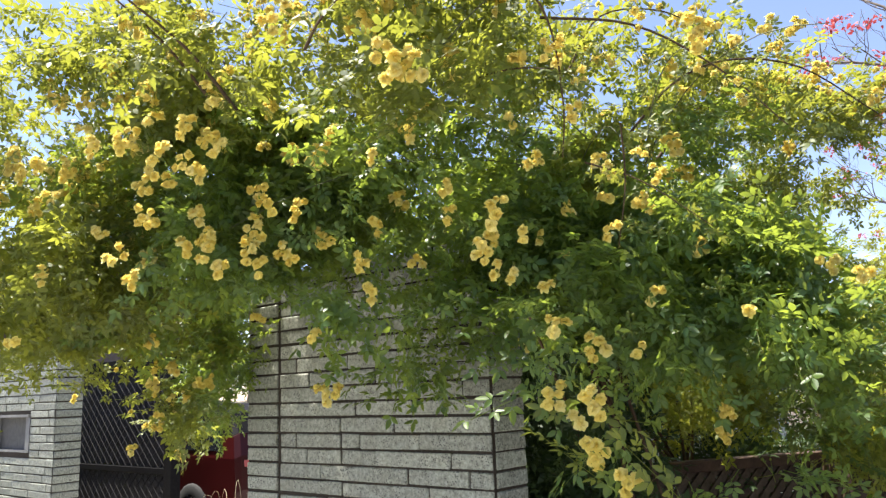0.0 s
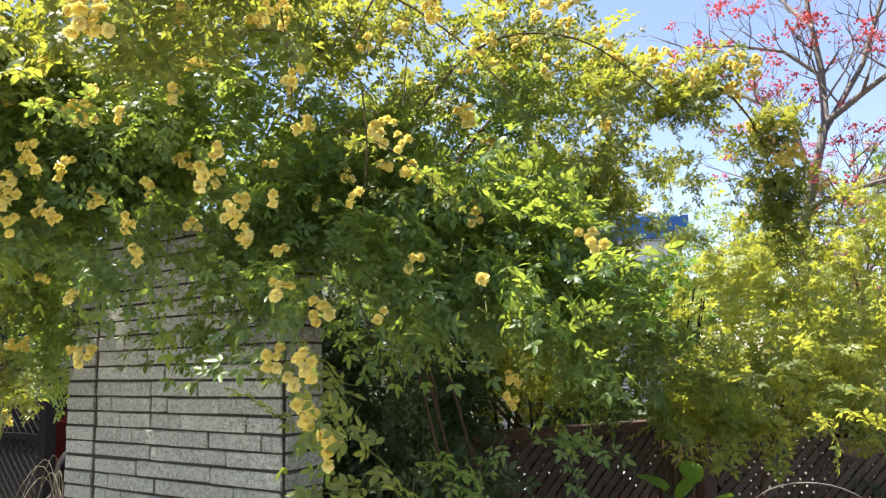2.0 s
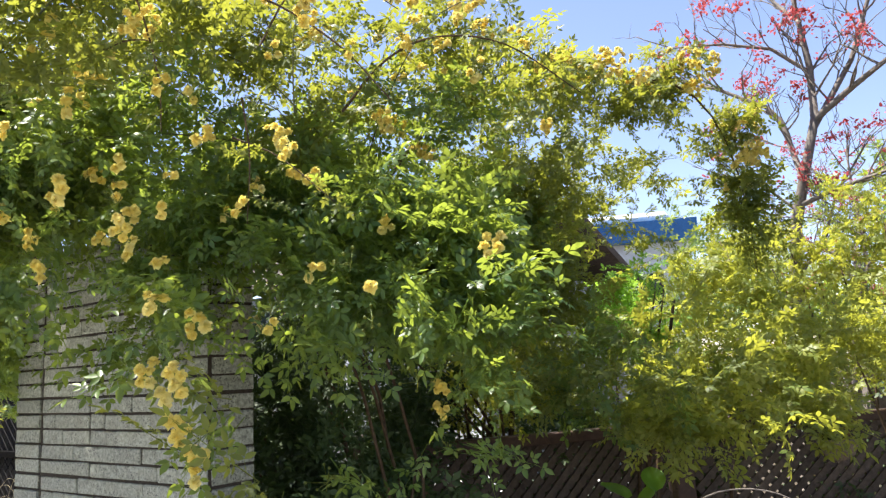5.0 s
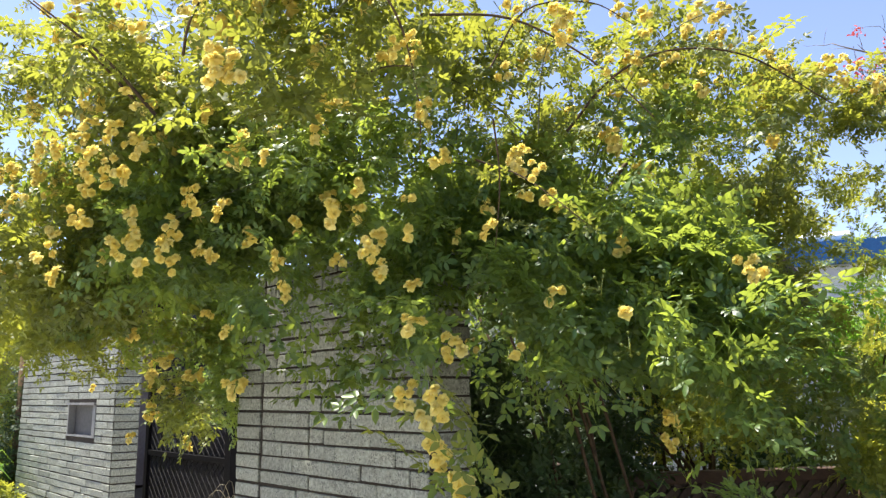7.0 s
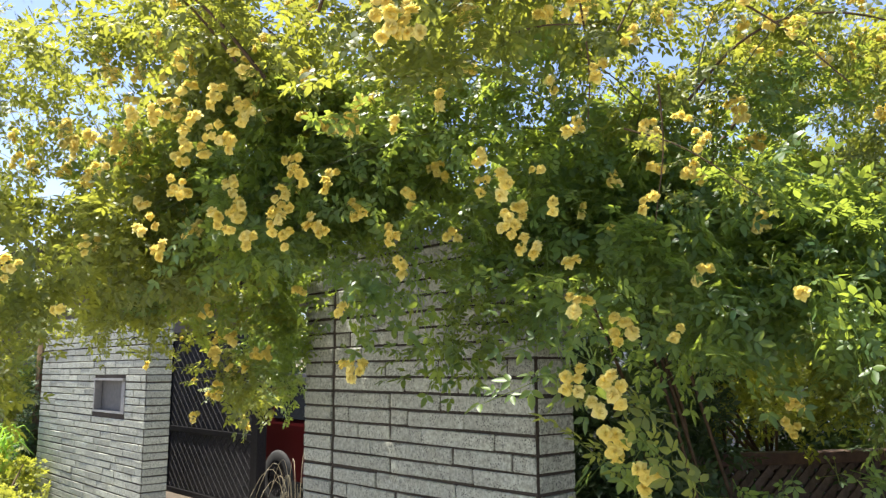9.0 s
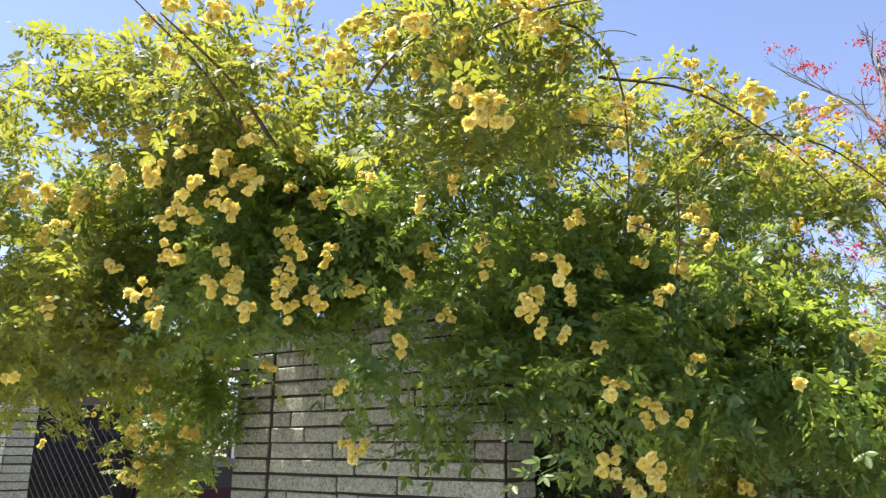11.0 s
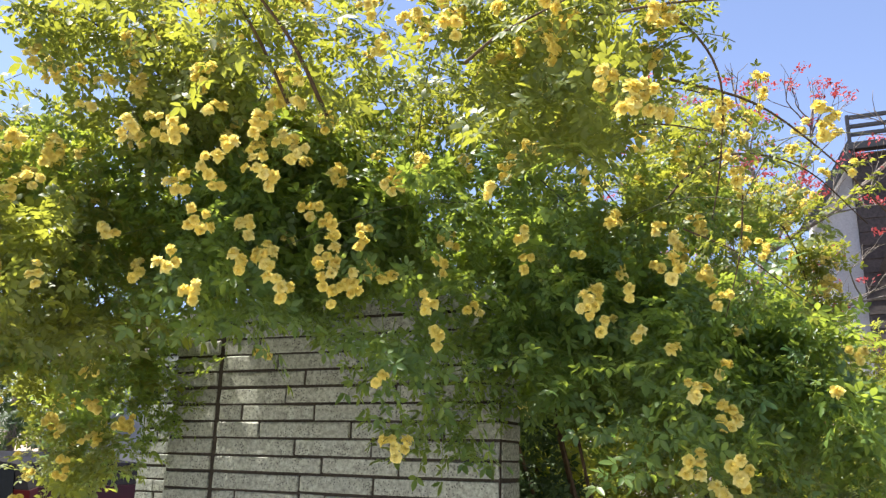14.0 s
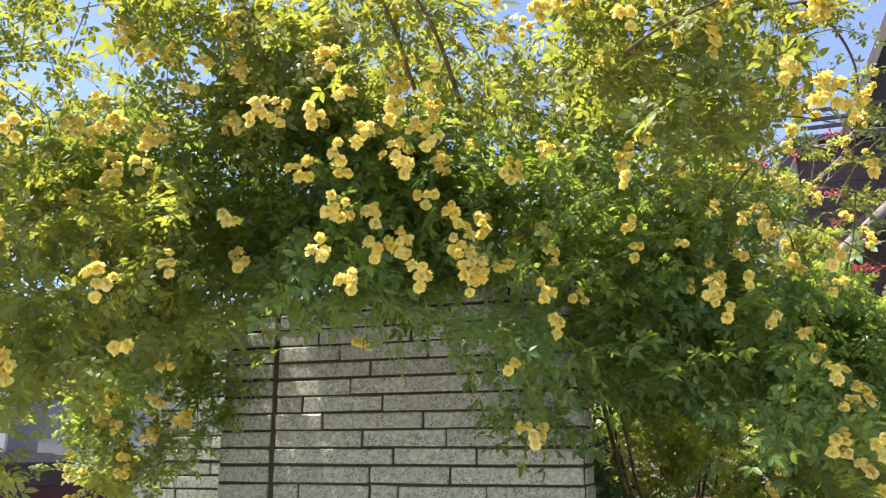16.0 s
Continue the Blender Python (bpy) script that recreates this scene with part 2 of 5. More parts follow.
def spread(v, f, rot, pos, size):
    """Copies of one small mesh, turned, sized and moved, as one pair of arrays."""
    n = len(pos)
    out = np.einsum("nij,vj->nvi", rot, v) * size[:, None, None] + pos[:, None, :]
    faces = f[None] + (np.arange(n) * len(v))[:, None, None]
    return out.reshape(-1, 3), faces.reshape(-1, 3)


def joined(pairs):
    vs, fs, n = [], [], 0
    for v, f in pairs:
        vs.append(v)
        fs.append(f + n)
        n += len(v)
    return np.concatenate(vs), np.concatenate(fs)


def leaflet(width=0.44, droop=0.12):
    """One leaflet of unit length along y, folded along its rib."""
    w = width / 2
    v = np.array([(0, 0, 0), (0, 0.35, -0.03), (0, 0.7, -0.05 - droop * 0.4), (0, 1, -droop),
                  (-w, 0.30, 0.05), (-w * 0.85, 0.66, 0.02 - droop * 0.3), (w, 0.30, 0.05), (w * 0.85, 0.66, 0.02 - droop * 0.3)], float)
    f = np.array([(0, 1, 4), (1, 5, 4), (1, 2, 5), (2, 3, 5), (0, 6, 1), (1, 6, 7), (1, 7, 2), (2, 7, 3)])
    return v, f


def light_leaflet(width=0.44, droop=0.12):
    """A leaflet of few triangles, bent along its length, for the depth of a bush."""
    w = width / 2
    v = np.array([(0, 0, 0), (-w, 0.30, 0.05), (w * 0.95, 0.34, 0.02), (-w * 0.85, 0.68, 0.0), (w * 0.8, 0.64, 0.03), (0, 1, -droop)], float)
    return v, np.array([(0, 2, 1), (1, 2, 4), (1, 4, 3), (3, 4, 5)])


def far_leaflet(width=0.5, droop=0.1):
    """A leaflet of two triangles, for hedges and trees far off."""
    w = width / 2
    return np.array([(0, 0, 0), (-w, 0.45, 0.04), (w, 0.42, 0.0), (0, 1, -droop)], float), np.array([(0, 2, 1), (1, 2, 3)])


def compound(count=5, width=0.44, blade=leaflet):
    """A leaf of three or five leaflets on a short stalk, unit length of a leaflet 1."""
    v, f = blade(width)
    spots = [(0, 0.75, 0, 1.0), (0, 0.62, 62, 0.85), (0, 0.62, -62, 0.85), (0, 0.25, 75, 0.65), (0, 0.25, -75, 0.65)][:count]
    pairs = []
    for x, y, a, s in spots:
        a = math.radians(a)
        r = turns(np.array([a]), np.array([RNG.uniform(-0.3, 0.1)]), np.array([RNG.uniform(-0.3, 0.3)]))
        pairs.append(spread(v, f, r, np.array([(x, y, 0.0)]), np.array([s])))
    stalk = np.array([(-0.02, -0.1, 0), (0.02, -0.1, 0), (0, 0.8, 0.02)], float), np.array([(0, 1, 2)])
    return joined(pairs + [stalk])


def spray(leaves=7, length=0.17, leaf=0.042, seed=0, width=0.46, blade=leaflet):
    """A twig with its leaves, in metres, along y."""
    g = np.random.default_rng(seed)
    pairs = []
    for i in range(leaves):
        u = (i + 0.6) / leaves
        v, f = compound(5 if g.random() < 0.6 else 3, width, blade)
        side = 1 if i % 2 else -1
        r = turns(np.array([side * g.uniform(0.6, 1.3) if i < leaves - 1 else 0.1]), np.array([g.uniform(-0.5, 0.35)]), np.array([g.uniform(-0.6, 0.6)]))
        pairs.append(spread(v, f, r, np.array([(g.uniform(-1, 1) * 0.006, u * length, -0.15 * u * u * length)]), np.array([leaf * g.uniform(0.7, 1.15)])))
    t = 0.0016
    stem = np.array([(-t, -0.03, 0), (t, -0.03, 0), (0, -0.03, t), (-t / 2, length, -0.15 * length), (t / 2, length, -0.15 * length), (0, length, -0.15 * length + t)], float)
    pairs.append((stem, np.array([(0, 1, 4), (0, 4, 3), (1, 2, 5), (1, 5, 4), (2, 0, 3), (2, 3, 5)])))
    return joined(pairs)


def bloom(seed, radius=0.023):
    """A double rose: crowded rings of ruffled, notched petals round a closed heart, facing up z."""
    g = np.random.default_rng(seed)
    pairs = []
    for ring, (count, tilt, size, high) in enumerate([(6, -0.35, 0.98, -0.12), (7, 0.0, 0.98, 0.0), (7, 0.30, 0.88, 0.08), (7, 0.62, 0.70, 0.14), (6, 0.92, 0.52, 0.20), (5, 1.15, 0.36, 0.28)]):
        for i in range(count):
            w = 0.46 * g.uniform(0.8, 1.2)
            v = np.array([(0, 0.02, 0), (-w, 0.45, 0.12), (w, 0.45, 0.12), (0, 0.5, -0.03), (-w * 0.72, 0.86, 0.04), (w * 0.72, 0.86, 0.04), (0, 0.95, -0.06)], float)
            v[1:, 2] += g.uniform(-0.14, 0.14, 6)
            v[3:, 1] *= g.uniform(0.82, 1.12, 4)
            f = np.array([(0, 3, 1), (0, 2, 3), (1, 3, 4), (3, 6, 4), (3, 2, 5), (3, 5, 6)])
            a = (i + 0.5 * ring + g.uniform(-0.3, 0.3)) * math.tau / count
            r = turns(np.array([a]), np.array([tilt + g.uniform(-0.25, 0.25)]), np.array([g.uniform(-0.3, 0.3)]))
            pairs.append(spread(v, f, r, np.array([(0, 0, high)]), np.array([size * g.uniform(0.82, 1.15)])))
    v, f = joined(pairs)
    return v * radius * np.array((g.uniform(0.85, 1.12), g.uniform(0.85, 1.12), g.uniform(0.9, 1.3))), f


def clear_of(pts, spots, width=0.08, reach=0.42):
    """Leaves that would hang close before a blossom make way: it opens at the outside of the bush, towards the path."""
    keep = np.ones(len(pts), bool)
    for wx, wy in ((0.70, -0.71), (0.42, -0.90), (0.10, -0.99)):
        for x, y, z, n in spots:
            way = np.array((wx, wy, (1.5 - z) / 2.0))
            way /= np.linalg.norm(way)
            d = pts - np.array((x, y, z))
            u = d @ way
            far = np.linalg.norm(d - u[:, None] * way, axis=1)
            keep &= ~((u > -0.03) & (u < reach + 0.03 * n) & (far < width * 0.75 + 0.008 * n))
    for x, y, z, n in spots:
        d = pts - np.array((x, y - 0.03, z))
        u = d @ np.array(SUN)
        far = np.linalg.norm(d - u[:, None] * np.array(SUN), axis=1)
        keep &= ~((u > 0.0) & (u < 0.55) & (far < 0.035 + 0.005 * n))
    return pts[keep]


def in_blobs(blobs, seed, gap=0.0, freq=2.6):
    """Points inside soft ellipsoids (centre, radii, count), thinned by noise so that gaps and clumps form."""
    g = np.random.default_rng(seed)
    out = []
    for cx, cy, cz, rx, ry, rz, n in blobs:
        made = 0
        while made < n:
            d = g.normal(size=3)
            d /= np.linalg.norm(d)
            p = np.array((cx, cy, cz)) + d * np.array((rx, ry, rz)) * g.random() ** 0.42
            if noise.noise(Vector(p * freq)) * 0.5 + 0.5 * noise.noise(Vector(p * freq * 2.3)) + 0.12 < gap * g.random():
                made += 0.12
                continue
            out.append(p)
            made += 1
    return np.array(out)


def foliage(name, sprays, pts, mat, parent, seed, hang=0.25, size=(0.8, 1.25), label=""):
    """Many sprays joined into one part."""
    g = np.random.default_rng(seed)
    which = g.integers(0, len(sprays), len(pts))
    pairs = []
    for i, (v, f) in enumerate(sprays):
        p = pts[which == i]
        if not len(p):
            continue
        n = len(p)
        rot = turns(g.uniform(0, math.tau, n), g.normal(-hang, 0.65, n), g.normal(0, 0.7, n))
        pairs.append(spread(v, f, rot, p, g.uniform(*size, n)))
    v, f = joined(pairs)
    ob = new(name, tri_mesh(name, v, f, [mat]))
    ob.parent = parent
    return tagged(ob, label or "dense small compound leaves on thin twigs", kind="stuff")


# ---- ground ----
bm = bmesh.new()
bmesh.ops.create_grid(bm, x_segments=60, y_segments=60, size=60)
for v in bm.verts:
    v.co.z = 0.03 * noise.noise(v.co * 0.4) - 0.05
    if v.co.length > 45:
        v.co *= 20
        v.co.z = -0.05
ground = part("ground", bm, SOIL)
tagged(ground, "bare brown garden soil with patches of litter", "ground", kind="structure")

drive = empty("driveway")
tagged(drive, "pale grey concrete driveway of jointed slabs", "driveway", kind="structure")
slab = mesh_of("slab", boxed(-0.99, 0.99, -0.99, 0.99, -0.12, 0.0, bevel=0.008), CONCRETE)
for i in range(3):
    for j in range(5):
        share("slab", slab, drive, pose(-8.1 + 2 * i, 3.4 + 2 * j, 0.02))
# Slabs out of view, added to throw sunlight up at wall and leaves.
bounce_slabs = empty("pavement")
tagged(bounce_slabs, "unseen grey concrete slabs added to bounce light onto the wall", "pavement", kind="structure")
for i in range(10):
    for j in range(3):
        share("slab", slab, bounce_slabs, pose(-13.0 + 2 * i, 0.2 - 2 * j, 0.0))

# ---- brick piers ----
COURSE, Z_ROW = 0.0677, 1.43
BRICKS = {}


def brick_mesh(length, depth, height, seed):
    """A brick with slightly uneven, chipped edges, its face towards minus y."""
    key = (round(length, 2), round(depth, 2), round(height, 3), seed % 3)
    if key not in BRICKS:
        g = random.Random(str(key))
        bm = boxed(0, length, 0, depth, 0, height, bevel=0.0035)
        for v in bm.verts:
            v.co += Vector((g.uniform(-1, 1), g.uniform(-1, 1), g.uniform(-1, 1))) * 0.0022
        BRICKS[key] = mesh_of("brick", bm, BRICK)
    return BRICKS[key]


def lay(parent, rows, x0, x1, joints, m, depth=0.06, seed=0, cut=None):
    """Courses of bricks on a face that runs along x in the frame m, each brick an object."""
    g = random.Random(seed)
    for k in rows:
        z = Z_ROW + (k - 0.5) * COURSE
        thick = (k - 1) % 5 == 0
        z0, z1 = z + (0.0085 if thick else 0.0050), z + COURSE - 0.0045
        xs = sorted(joints[k]) if k in joints else None
        if xs is None:
            xs, x = [], x0 + g.uniform(0.08, 0.42)
            while x < x1 - 0.06:
                xs.append(x)
                x += g.uniform(0.26, 0.46)
        ends = [x0] + list(xs) + [x1]
        for a, b in zip(ends, ends[1:]):
            if cut and b > cut[0] and a < cut[1] and z1 > cut[2] and z0 < cut[3]:
                for p, q in ((a, min(b, cut[0])), (max(a, cut[1]), b)):
                    if q - p > 0.03:
                        share("brick", brick_mesh(q - p - 0.008, depth, z1 - z0, g.randrange(3)), parent, m @ pose(p + 0.004, g.uniform(-0.002, 0.002), z0))
                continue
            if b - a > 0.03:
                share("brick", brick_mesh(b - a - 0.009, depth, z1 - z0, g.randrange(3)), parent, m @ pose(a + 0.0045, g.uniform(-0.0025, 0.0025), z0 + g.uniform(-0.001, 0.001)))


ROWS_ALL = range(-20, 11)
JOINTS = {-7: [-2.735, -2.318], -6: [-2.836, -2.483, -1.976], -5: [-2.621, -2.114], -4: [-2.52, -2.022], -3: [-2.662, -2.134, -1.816],
          -2: [-2.753, -2.523, -2.317, -1.904], -1: [-2.829, -2.526, -2.409, -2.064], 0: [-2.526, -2.202], 1: [-2.431, -2.10], 2: [-2.56, -2.22, -1.835],
          3: [-2.733, -2.308, -1.918], 4: [-2.826, -2.477], 5: [-2.62, -2.12], 6: [-2.532, -2.02], 7: [-2.67, -2.29], 8: [-2.764, -2.36, -1.97], 9: [-2.848, -2.44]}
TOP = Z_ROW + 10.5 * COURSE

pier = empty("brick_pier", -2.4, 2.5, 0)
tagged(pier, "grey concrete brick gate pier with raked mortar joints", "pier")
part("mortar_core", boxed(-0.796, 0.695, -0.0735, 0.13, 0, TOP - 0.003), MORTAR, pier, "dark recessed mortar")
inv = pose(2.4, -2.5, 0)
lay(pier, ROWS_ALL, -2.948, -1.703, JOINTS, inv @ pose(0, 2.42, 0), seed=3)
lay(pier, ROWS_ALL, -3.20, -2.961, {k: [] for k in ROWS_ALL}, inv @ pose(0, 2.418, 0), seed=4)
lay(pier, ROWS_ALL, 0.0, 0.20, {k: [] for k in ROWS_ALL}, inv @ pose(-1.698, 2.437, 0, 0, 0, 90), seed=5)

rear = empty("brick_return_wall", -3.75, 3.3, 0)
tagged(rear, "short grey concrete brick wall behind the pier", "wall")
part("mortar_core", boxed(-0.375, 0.74, -0.0735, 0.12, 0, TOP - 0.003), MORTAR, rear, "dark recessed mortar")
lay(rear, ROWS_ALL, -4.13, -3.0, {}, pose(3.75, -3.3, 0) @ pose(0, 3.22, 0), seed=8)

left = empty("brick_pier", -7.84, 3.15, 0)
tagged(left, "long grey concrete brick pier with a recessed letter niche", "pier")
NI = (-8.27, -7.43, 1.17, 1.50)
for a in ((-2.09, -0.27, 0, TOP), (0.57, 1.04, 0, TOP), (-0.27, 0.57, 0, NI[2]), (-0.27, 0.57, NI[3], TOP)):
    part("mortar_core", boxed(a[0], a[1] + (0.008 if a[1] > 1 else 0), -0.1035, 0.12, a[2], a[3] - 0.003), MORTAR, left, "dark recessed mortar")
lay(left, ROWS_ALL, -10.1, -6.95, {}, pose(8.0, -3.15, 0) @ pose(0, 3.04, 0), seed=11, cut=NI)
lay(left, ROWS_ALL, 0.0, 0.23, {k: [] for k in ROWS_ALL}, pose(8.0, -3.15, 0) @ pose(-6.942, 3.045, 0, 0, 0, 90), seed=12)
nb = bmesh.new()
box(nb, NI[0] + 8, NI[1] + 8, -0.045, 0.06, NI[2], NI[3])
part("niche_back", nb, NICHE, left, "dull grey-brown metal back of the niche")
nf = bmesh.new()
box(nf, NI[0] + 8, NI[1] + 8, -0.135, -0.046, NI[3] - 0.022, NI[3])
box(nf, NI[0] + 8, NI[1] + 8, -0.115, -0.046, NI[2], NI[2] + 0.018)
box(nf, NI[0] + 8, NI[0] + 8.03, -0.115, -0.046, NI[2] + 0.02, NI[3] - 0.024)
box(nf, NI[1] + 7.92, NI[1] + 8, -0.115, -0.046, NI[2] + 0.02, NI[3] - 0.024)
part("niche_frame", nf, NICHE_FRAME, left, "grey metal frame of the niche")


# ---- gate ----
def gate():
    g = empty("iron_gate", -8.78, 4.6, 0)
    g.scale = (1.25, 1, 1.08)
    tagged(g, "black iron driveway gate leaf with diamond mesh before a sheet of painted dapples", "gate")
    for x in (-0.92, 0.92):
        part("stile", boxed(x - 0.04, x + 0.04, -0.03, 0.03, 0.06, 1.92, bevel=0.004), IRON, g)
    for z in (0.08, 0.78, 1.88):
        part("rail", boxed(-0.879, 0.879, -0.025, 0.025, z - 0.03, z + 0.03, bevel=0.004), IRON, g)
    # Added sheet: stands in for the dark seen through the mesh.
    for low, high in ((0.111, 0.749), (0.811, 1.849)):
        part("panel", boxed(-0.879, 0.879, 0.012, 0.022, low, high), DAPPLED_SHEET, g, "dull black sheet with painted sun dapples")
    for low, high in ((0.111, 0.749), (0.811, 1.849)):
        rise = high - low
        for s in (-1, 1):
            for i in range(-10, 17):
                x0 = -0.88 + i * 0.11
                t0, t1 = max(0.0, (-0.879 - x0) / rise), min(1.0, (0.879 - x0) / rise)
                if t1 - t0 > 0.05:
                    p, q = (Vector((s * (x0 + rise * t), 0.005 * s - 0.004, low + rise * t)) for t in (t0, t1))
                    part("mesh_wire", tube(bmesh.new(), [p, q], 0.0045, 4), IRON, g, smooth=True)
    return g


gate()
post = empty("gate_post", -7.54, 4.6, 0)
tagged(post, "tall square black iron gate post", "post")
part("shaft", boxed(-0.055, 0.055, -0.055, 0.055, 0, 2.05, bevel=0.005), IRON, post)
part("cap", lathe(bmesh.new(), [(0.0, 2.05), (0.075, 2.05), (0.08, 2.07), (0.04, 2.10), (0.055, 2.15), (0.035, 2.2), (0.0, 2.22)], 12), IRON, post, "rounded iron cap", True)


# ---- lattice fence ----
def lattice(a, b, top, name_label):
    """A framed panel of crossed laths from a to b on the plan."""
    a, b = Vector((*a, 0)), Vector((*b, 0))
    run = (b - a).length
    f = empty("lattice_fence", a.x, a.y, 0, math.degrees(math.atan2(b.y - a.y, b.x - a.x)))
    tagged(f, name_label, "fence", "lattice fence panels")
    part("top_rail", boxed(0, run, -0.045, 0.045, top - 0.07, top, bevel=0.006), POST, f, "flat red-brown top rail")
    part("bottom_rail", boxed(0, run, -0.03, 0.03, 0.08, 0.15, bevel=0.006), POST, f)
    z0, z1 = 0.151, top - 0.071
    h = z1 - z0
    for s, y in ((1, -0.009), (-1, 0.009)):
        x = -h
        while x < run:
            p, q = (x, z0), (x + h, z1)
            if s < 0:
                p, q = (x + h, z0), (x, z1)
            lo, hi = 0.0, 1.0
            dx = q[0] - p[0]
            ta, tb = (0.03 - p[0]) / dx, (run - 0.03 - p[0]) / dx
            lo, hi = max(lo, min(ta, tb)), min(hi, max(ta, tb))
            if hi - lo > 0.06:
                pa = Vector((p[0] + dx * lo, y, p[1] + h * lo))
                pb = Vector((p[0] + dx * hi, y, p[1] + h * hi))
                L = (pb - pa).length
                ang = math.degrees(math.atan2(pb.z - pa.z, pb.x - pa.x))
                ob = part("slat", boxed(0, L, -0.006, 0.006, -0.021, 0.021), FENCE, f)
                ob.matrix_basis = pose(pa.x, y, pa.z, 0, -ang, 0)
            x += 0.088
    return f


def fence_post(x, y, h, rz=45):
    p = empty("fence_post", x, y, 0, rz)
    tagged(p, "square red-brown wooden fence post", "post", "fence posts")
    part("shaft", boxed(-0.07, 0.07, -0.07, 0.07, 0, h, bevel=0.008), POST, p)
    part("cap", boxed(-0.085, 0.085, -0.085, 0.085, h, h + 0.03, bevel=0.006), POST, p)


lattice((-2.42, 4.16), (-1.37, 5.90), 1.08, "dark brown wooden lattice panel in deep leaf shade")
lattice((-1.27, 6.02), (1.2, 7.9), 1.10, "dark brown lattice panel with light showing through")
fence_post(-2.48, 4.05, 1.12)
fence_post(-1.32, 5.96, 1.14)
fence_post(1.28, 7.97, 1.14)

board = empty("leaning_board", -2.65, 3.94, 0)
tagged(board, "wide weathered red-brown board leaning beside the lattice", "board")
plank = part("plank", boxed(-0.19, 0.19, -0.018, 0.018, 0, 1.12, bevel=0.005), POST, board)
plank.matrix_basis = pose(0, 0, 0.0, 0, 21, 0)
broad = empty("broad_leaf_plant", -0.98, 4.5, 0)
tagged(broad, "low plant with broad pale green leaves by the fence", "plant")
for x, z, a, tilt in ((0.10, 0.86, 30, 40), (0.02, 0.77, -35, 55), (-0.06, 0.81, 70, 30), (0.12, 0.71, -80, 45)):
    part("stalk", tube(bmesh.new(), [(0, 0, 0), (x * 0.5, 0.0, z * 0.6), (x, -0.02, z)], [0.005, 0.004, 0.003], 5), TWIG, broad, smooth=True)
    bm = bmesh.new()
    sheet = [[bm.verts.new((u * 0.062 * math.sin(math.pi * (0.12 + 0.88 * w / 6)) ** 0.7, w / 6 * 0.19, 0.02 * abs(u) - 0.05 * (w / 6) ** 2)) for u in (-1, -0.5, 0, 0.5, 1)] for w in range(7)]
    for p, q in zip(sheet, sheet[1:]):
        for i in range(4):
            bm.faces.new((p[i], p[i + 1], q[i + 1], q[i]))
    blade = part("leaf", bm, FERN, broad, "", True)
    blade.matrix_basis = pose(x, -0.02, z, tilt, 0, a)

# ---- hanging basket ----
hb = empty("hanging_basket", -0.50, 6.7, 0.745)
hb.scale = (0.8, 0.8, 0.95)
tagged(hb, "half-round coir hanging basket with dry stems", "basket")
part("bowl", lathe(bmesh.new(), [(0.0, 0.0), (0.10, 0.012), (0.17, 0.06), (0.205, 0.13), (0.212, 0.185), (0.198, 0.185), (0.18, 0.15), (0.0, 0.14)], 28), COIR, hb, "", True)
part("rim", lathe(bmesh.new(), [(0.208, 0.178), (0.222, 0.182), (0.222, 0.194), (0.208, 0.196), (0.204, 0.188), (0.208, 0.178)], 28), IRON, hb, "thin wire rim", True)
for i in range(3):
    a = i * math.tau / 3 + 0.4
    part("chain", tube(bmesh.new(), [(0.212 * math.cos(a), 0.212 * math.sin(a), 0.19), (0.02 * math.cos(a), 0.02 * math.sin(a), 0.85)], 0.003, 4), IRON, hb)
g = random.Random(2)
bm = bmesh.new()
for i in range(90):
    a, r = g.uniform(0, math.tau), 0.19 * math.sqrt(g.random())
    x, y = r * math.cos(a), r * math.sin(a)
    h = g.uniform(0.15, 0.7)
    bx, by = g.uniform(-0.12, 0.12), g.uniform(-0.12, 0.12)
    tube(bm, [(x, y, 0.14), (x + bx * 0.5, y + by * 0.5, 0.14 + h * 0.6), (x + bx * 1.5, y + by * 1.5, 0.14 + h)], [0.0025, 0.002, 0.001], 3)
tagged(part("dry_stem_tuft", bm, DRY, hb, "brown dried stems"), kind="stuff")

# ---- climbing rose ----
SPRAYS = [spray(8, 0.15 + 0.01 * (s % 3), 0.032 + 0.0025 * (s % 4), s, 0.46, light_leaflet) for s in range(8)]
SPRAYS_FAR = [spray(7, 0.16, 0.040, s + 40, 0.5, far_leaflet) for s in range(5)]
SPRAYS_LONG = [spray(8, 0.22, 0.040, s + 20, 0.46) for s in range(4)]
rose = empty("climbing_rose", -1.35, 2.95, 0)
tagged(rose, "sprawling climbing rose with yellow double blossoms", "rose bush")
ROSE_IN = pose(1.35, -2.95, 0)
off = np.array((1.35, -2.95, 0.0))
# trusses that hang where the eye picks them out
TRUSSES = [(-2.30, 1.86, 1.85, 2), (-1.82, 1.76, 2.04, 3), (-1.79, 1.68, 1.74, 2), (-1.74, 1.68, 1.56, 6), (-1.75, 2.02, 2.22, 5), (-1.71, 1.86, 2.10, 3), (-1.70, 1.80, 1.98, 4), (-1.68, 1.82, 1.87, 3),
           (-1.65, 1.99, 1.98, 3), (-1.47, 1.95, 2.20, 3), (-1.46, 1.94, 2.10, 3), (-1.45, 1.61, 2.22, 2), (-1.33, 2.04, 2.14, 2), (-1.32, 2.10, 2.41, 2), (-1.30, 2.34, 1.99, 1), (-1.30, 2.24, 2.04, 2),
           (-1.25, 1.83, 1.96, 9), (-1.25, 2.30, 2.13, 3), (-1.23, 2.08, 2.25, 4), (-1.22, 1.85, 1.88, 2), (-1.69, 2.66, 1.73, 3), (-2.34, 1.84, 1.845, 1)]
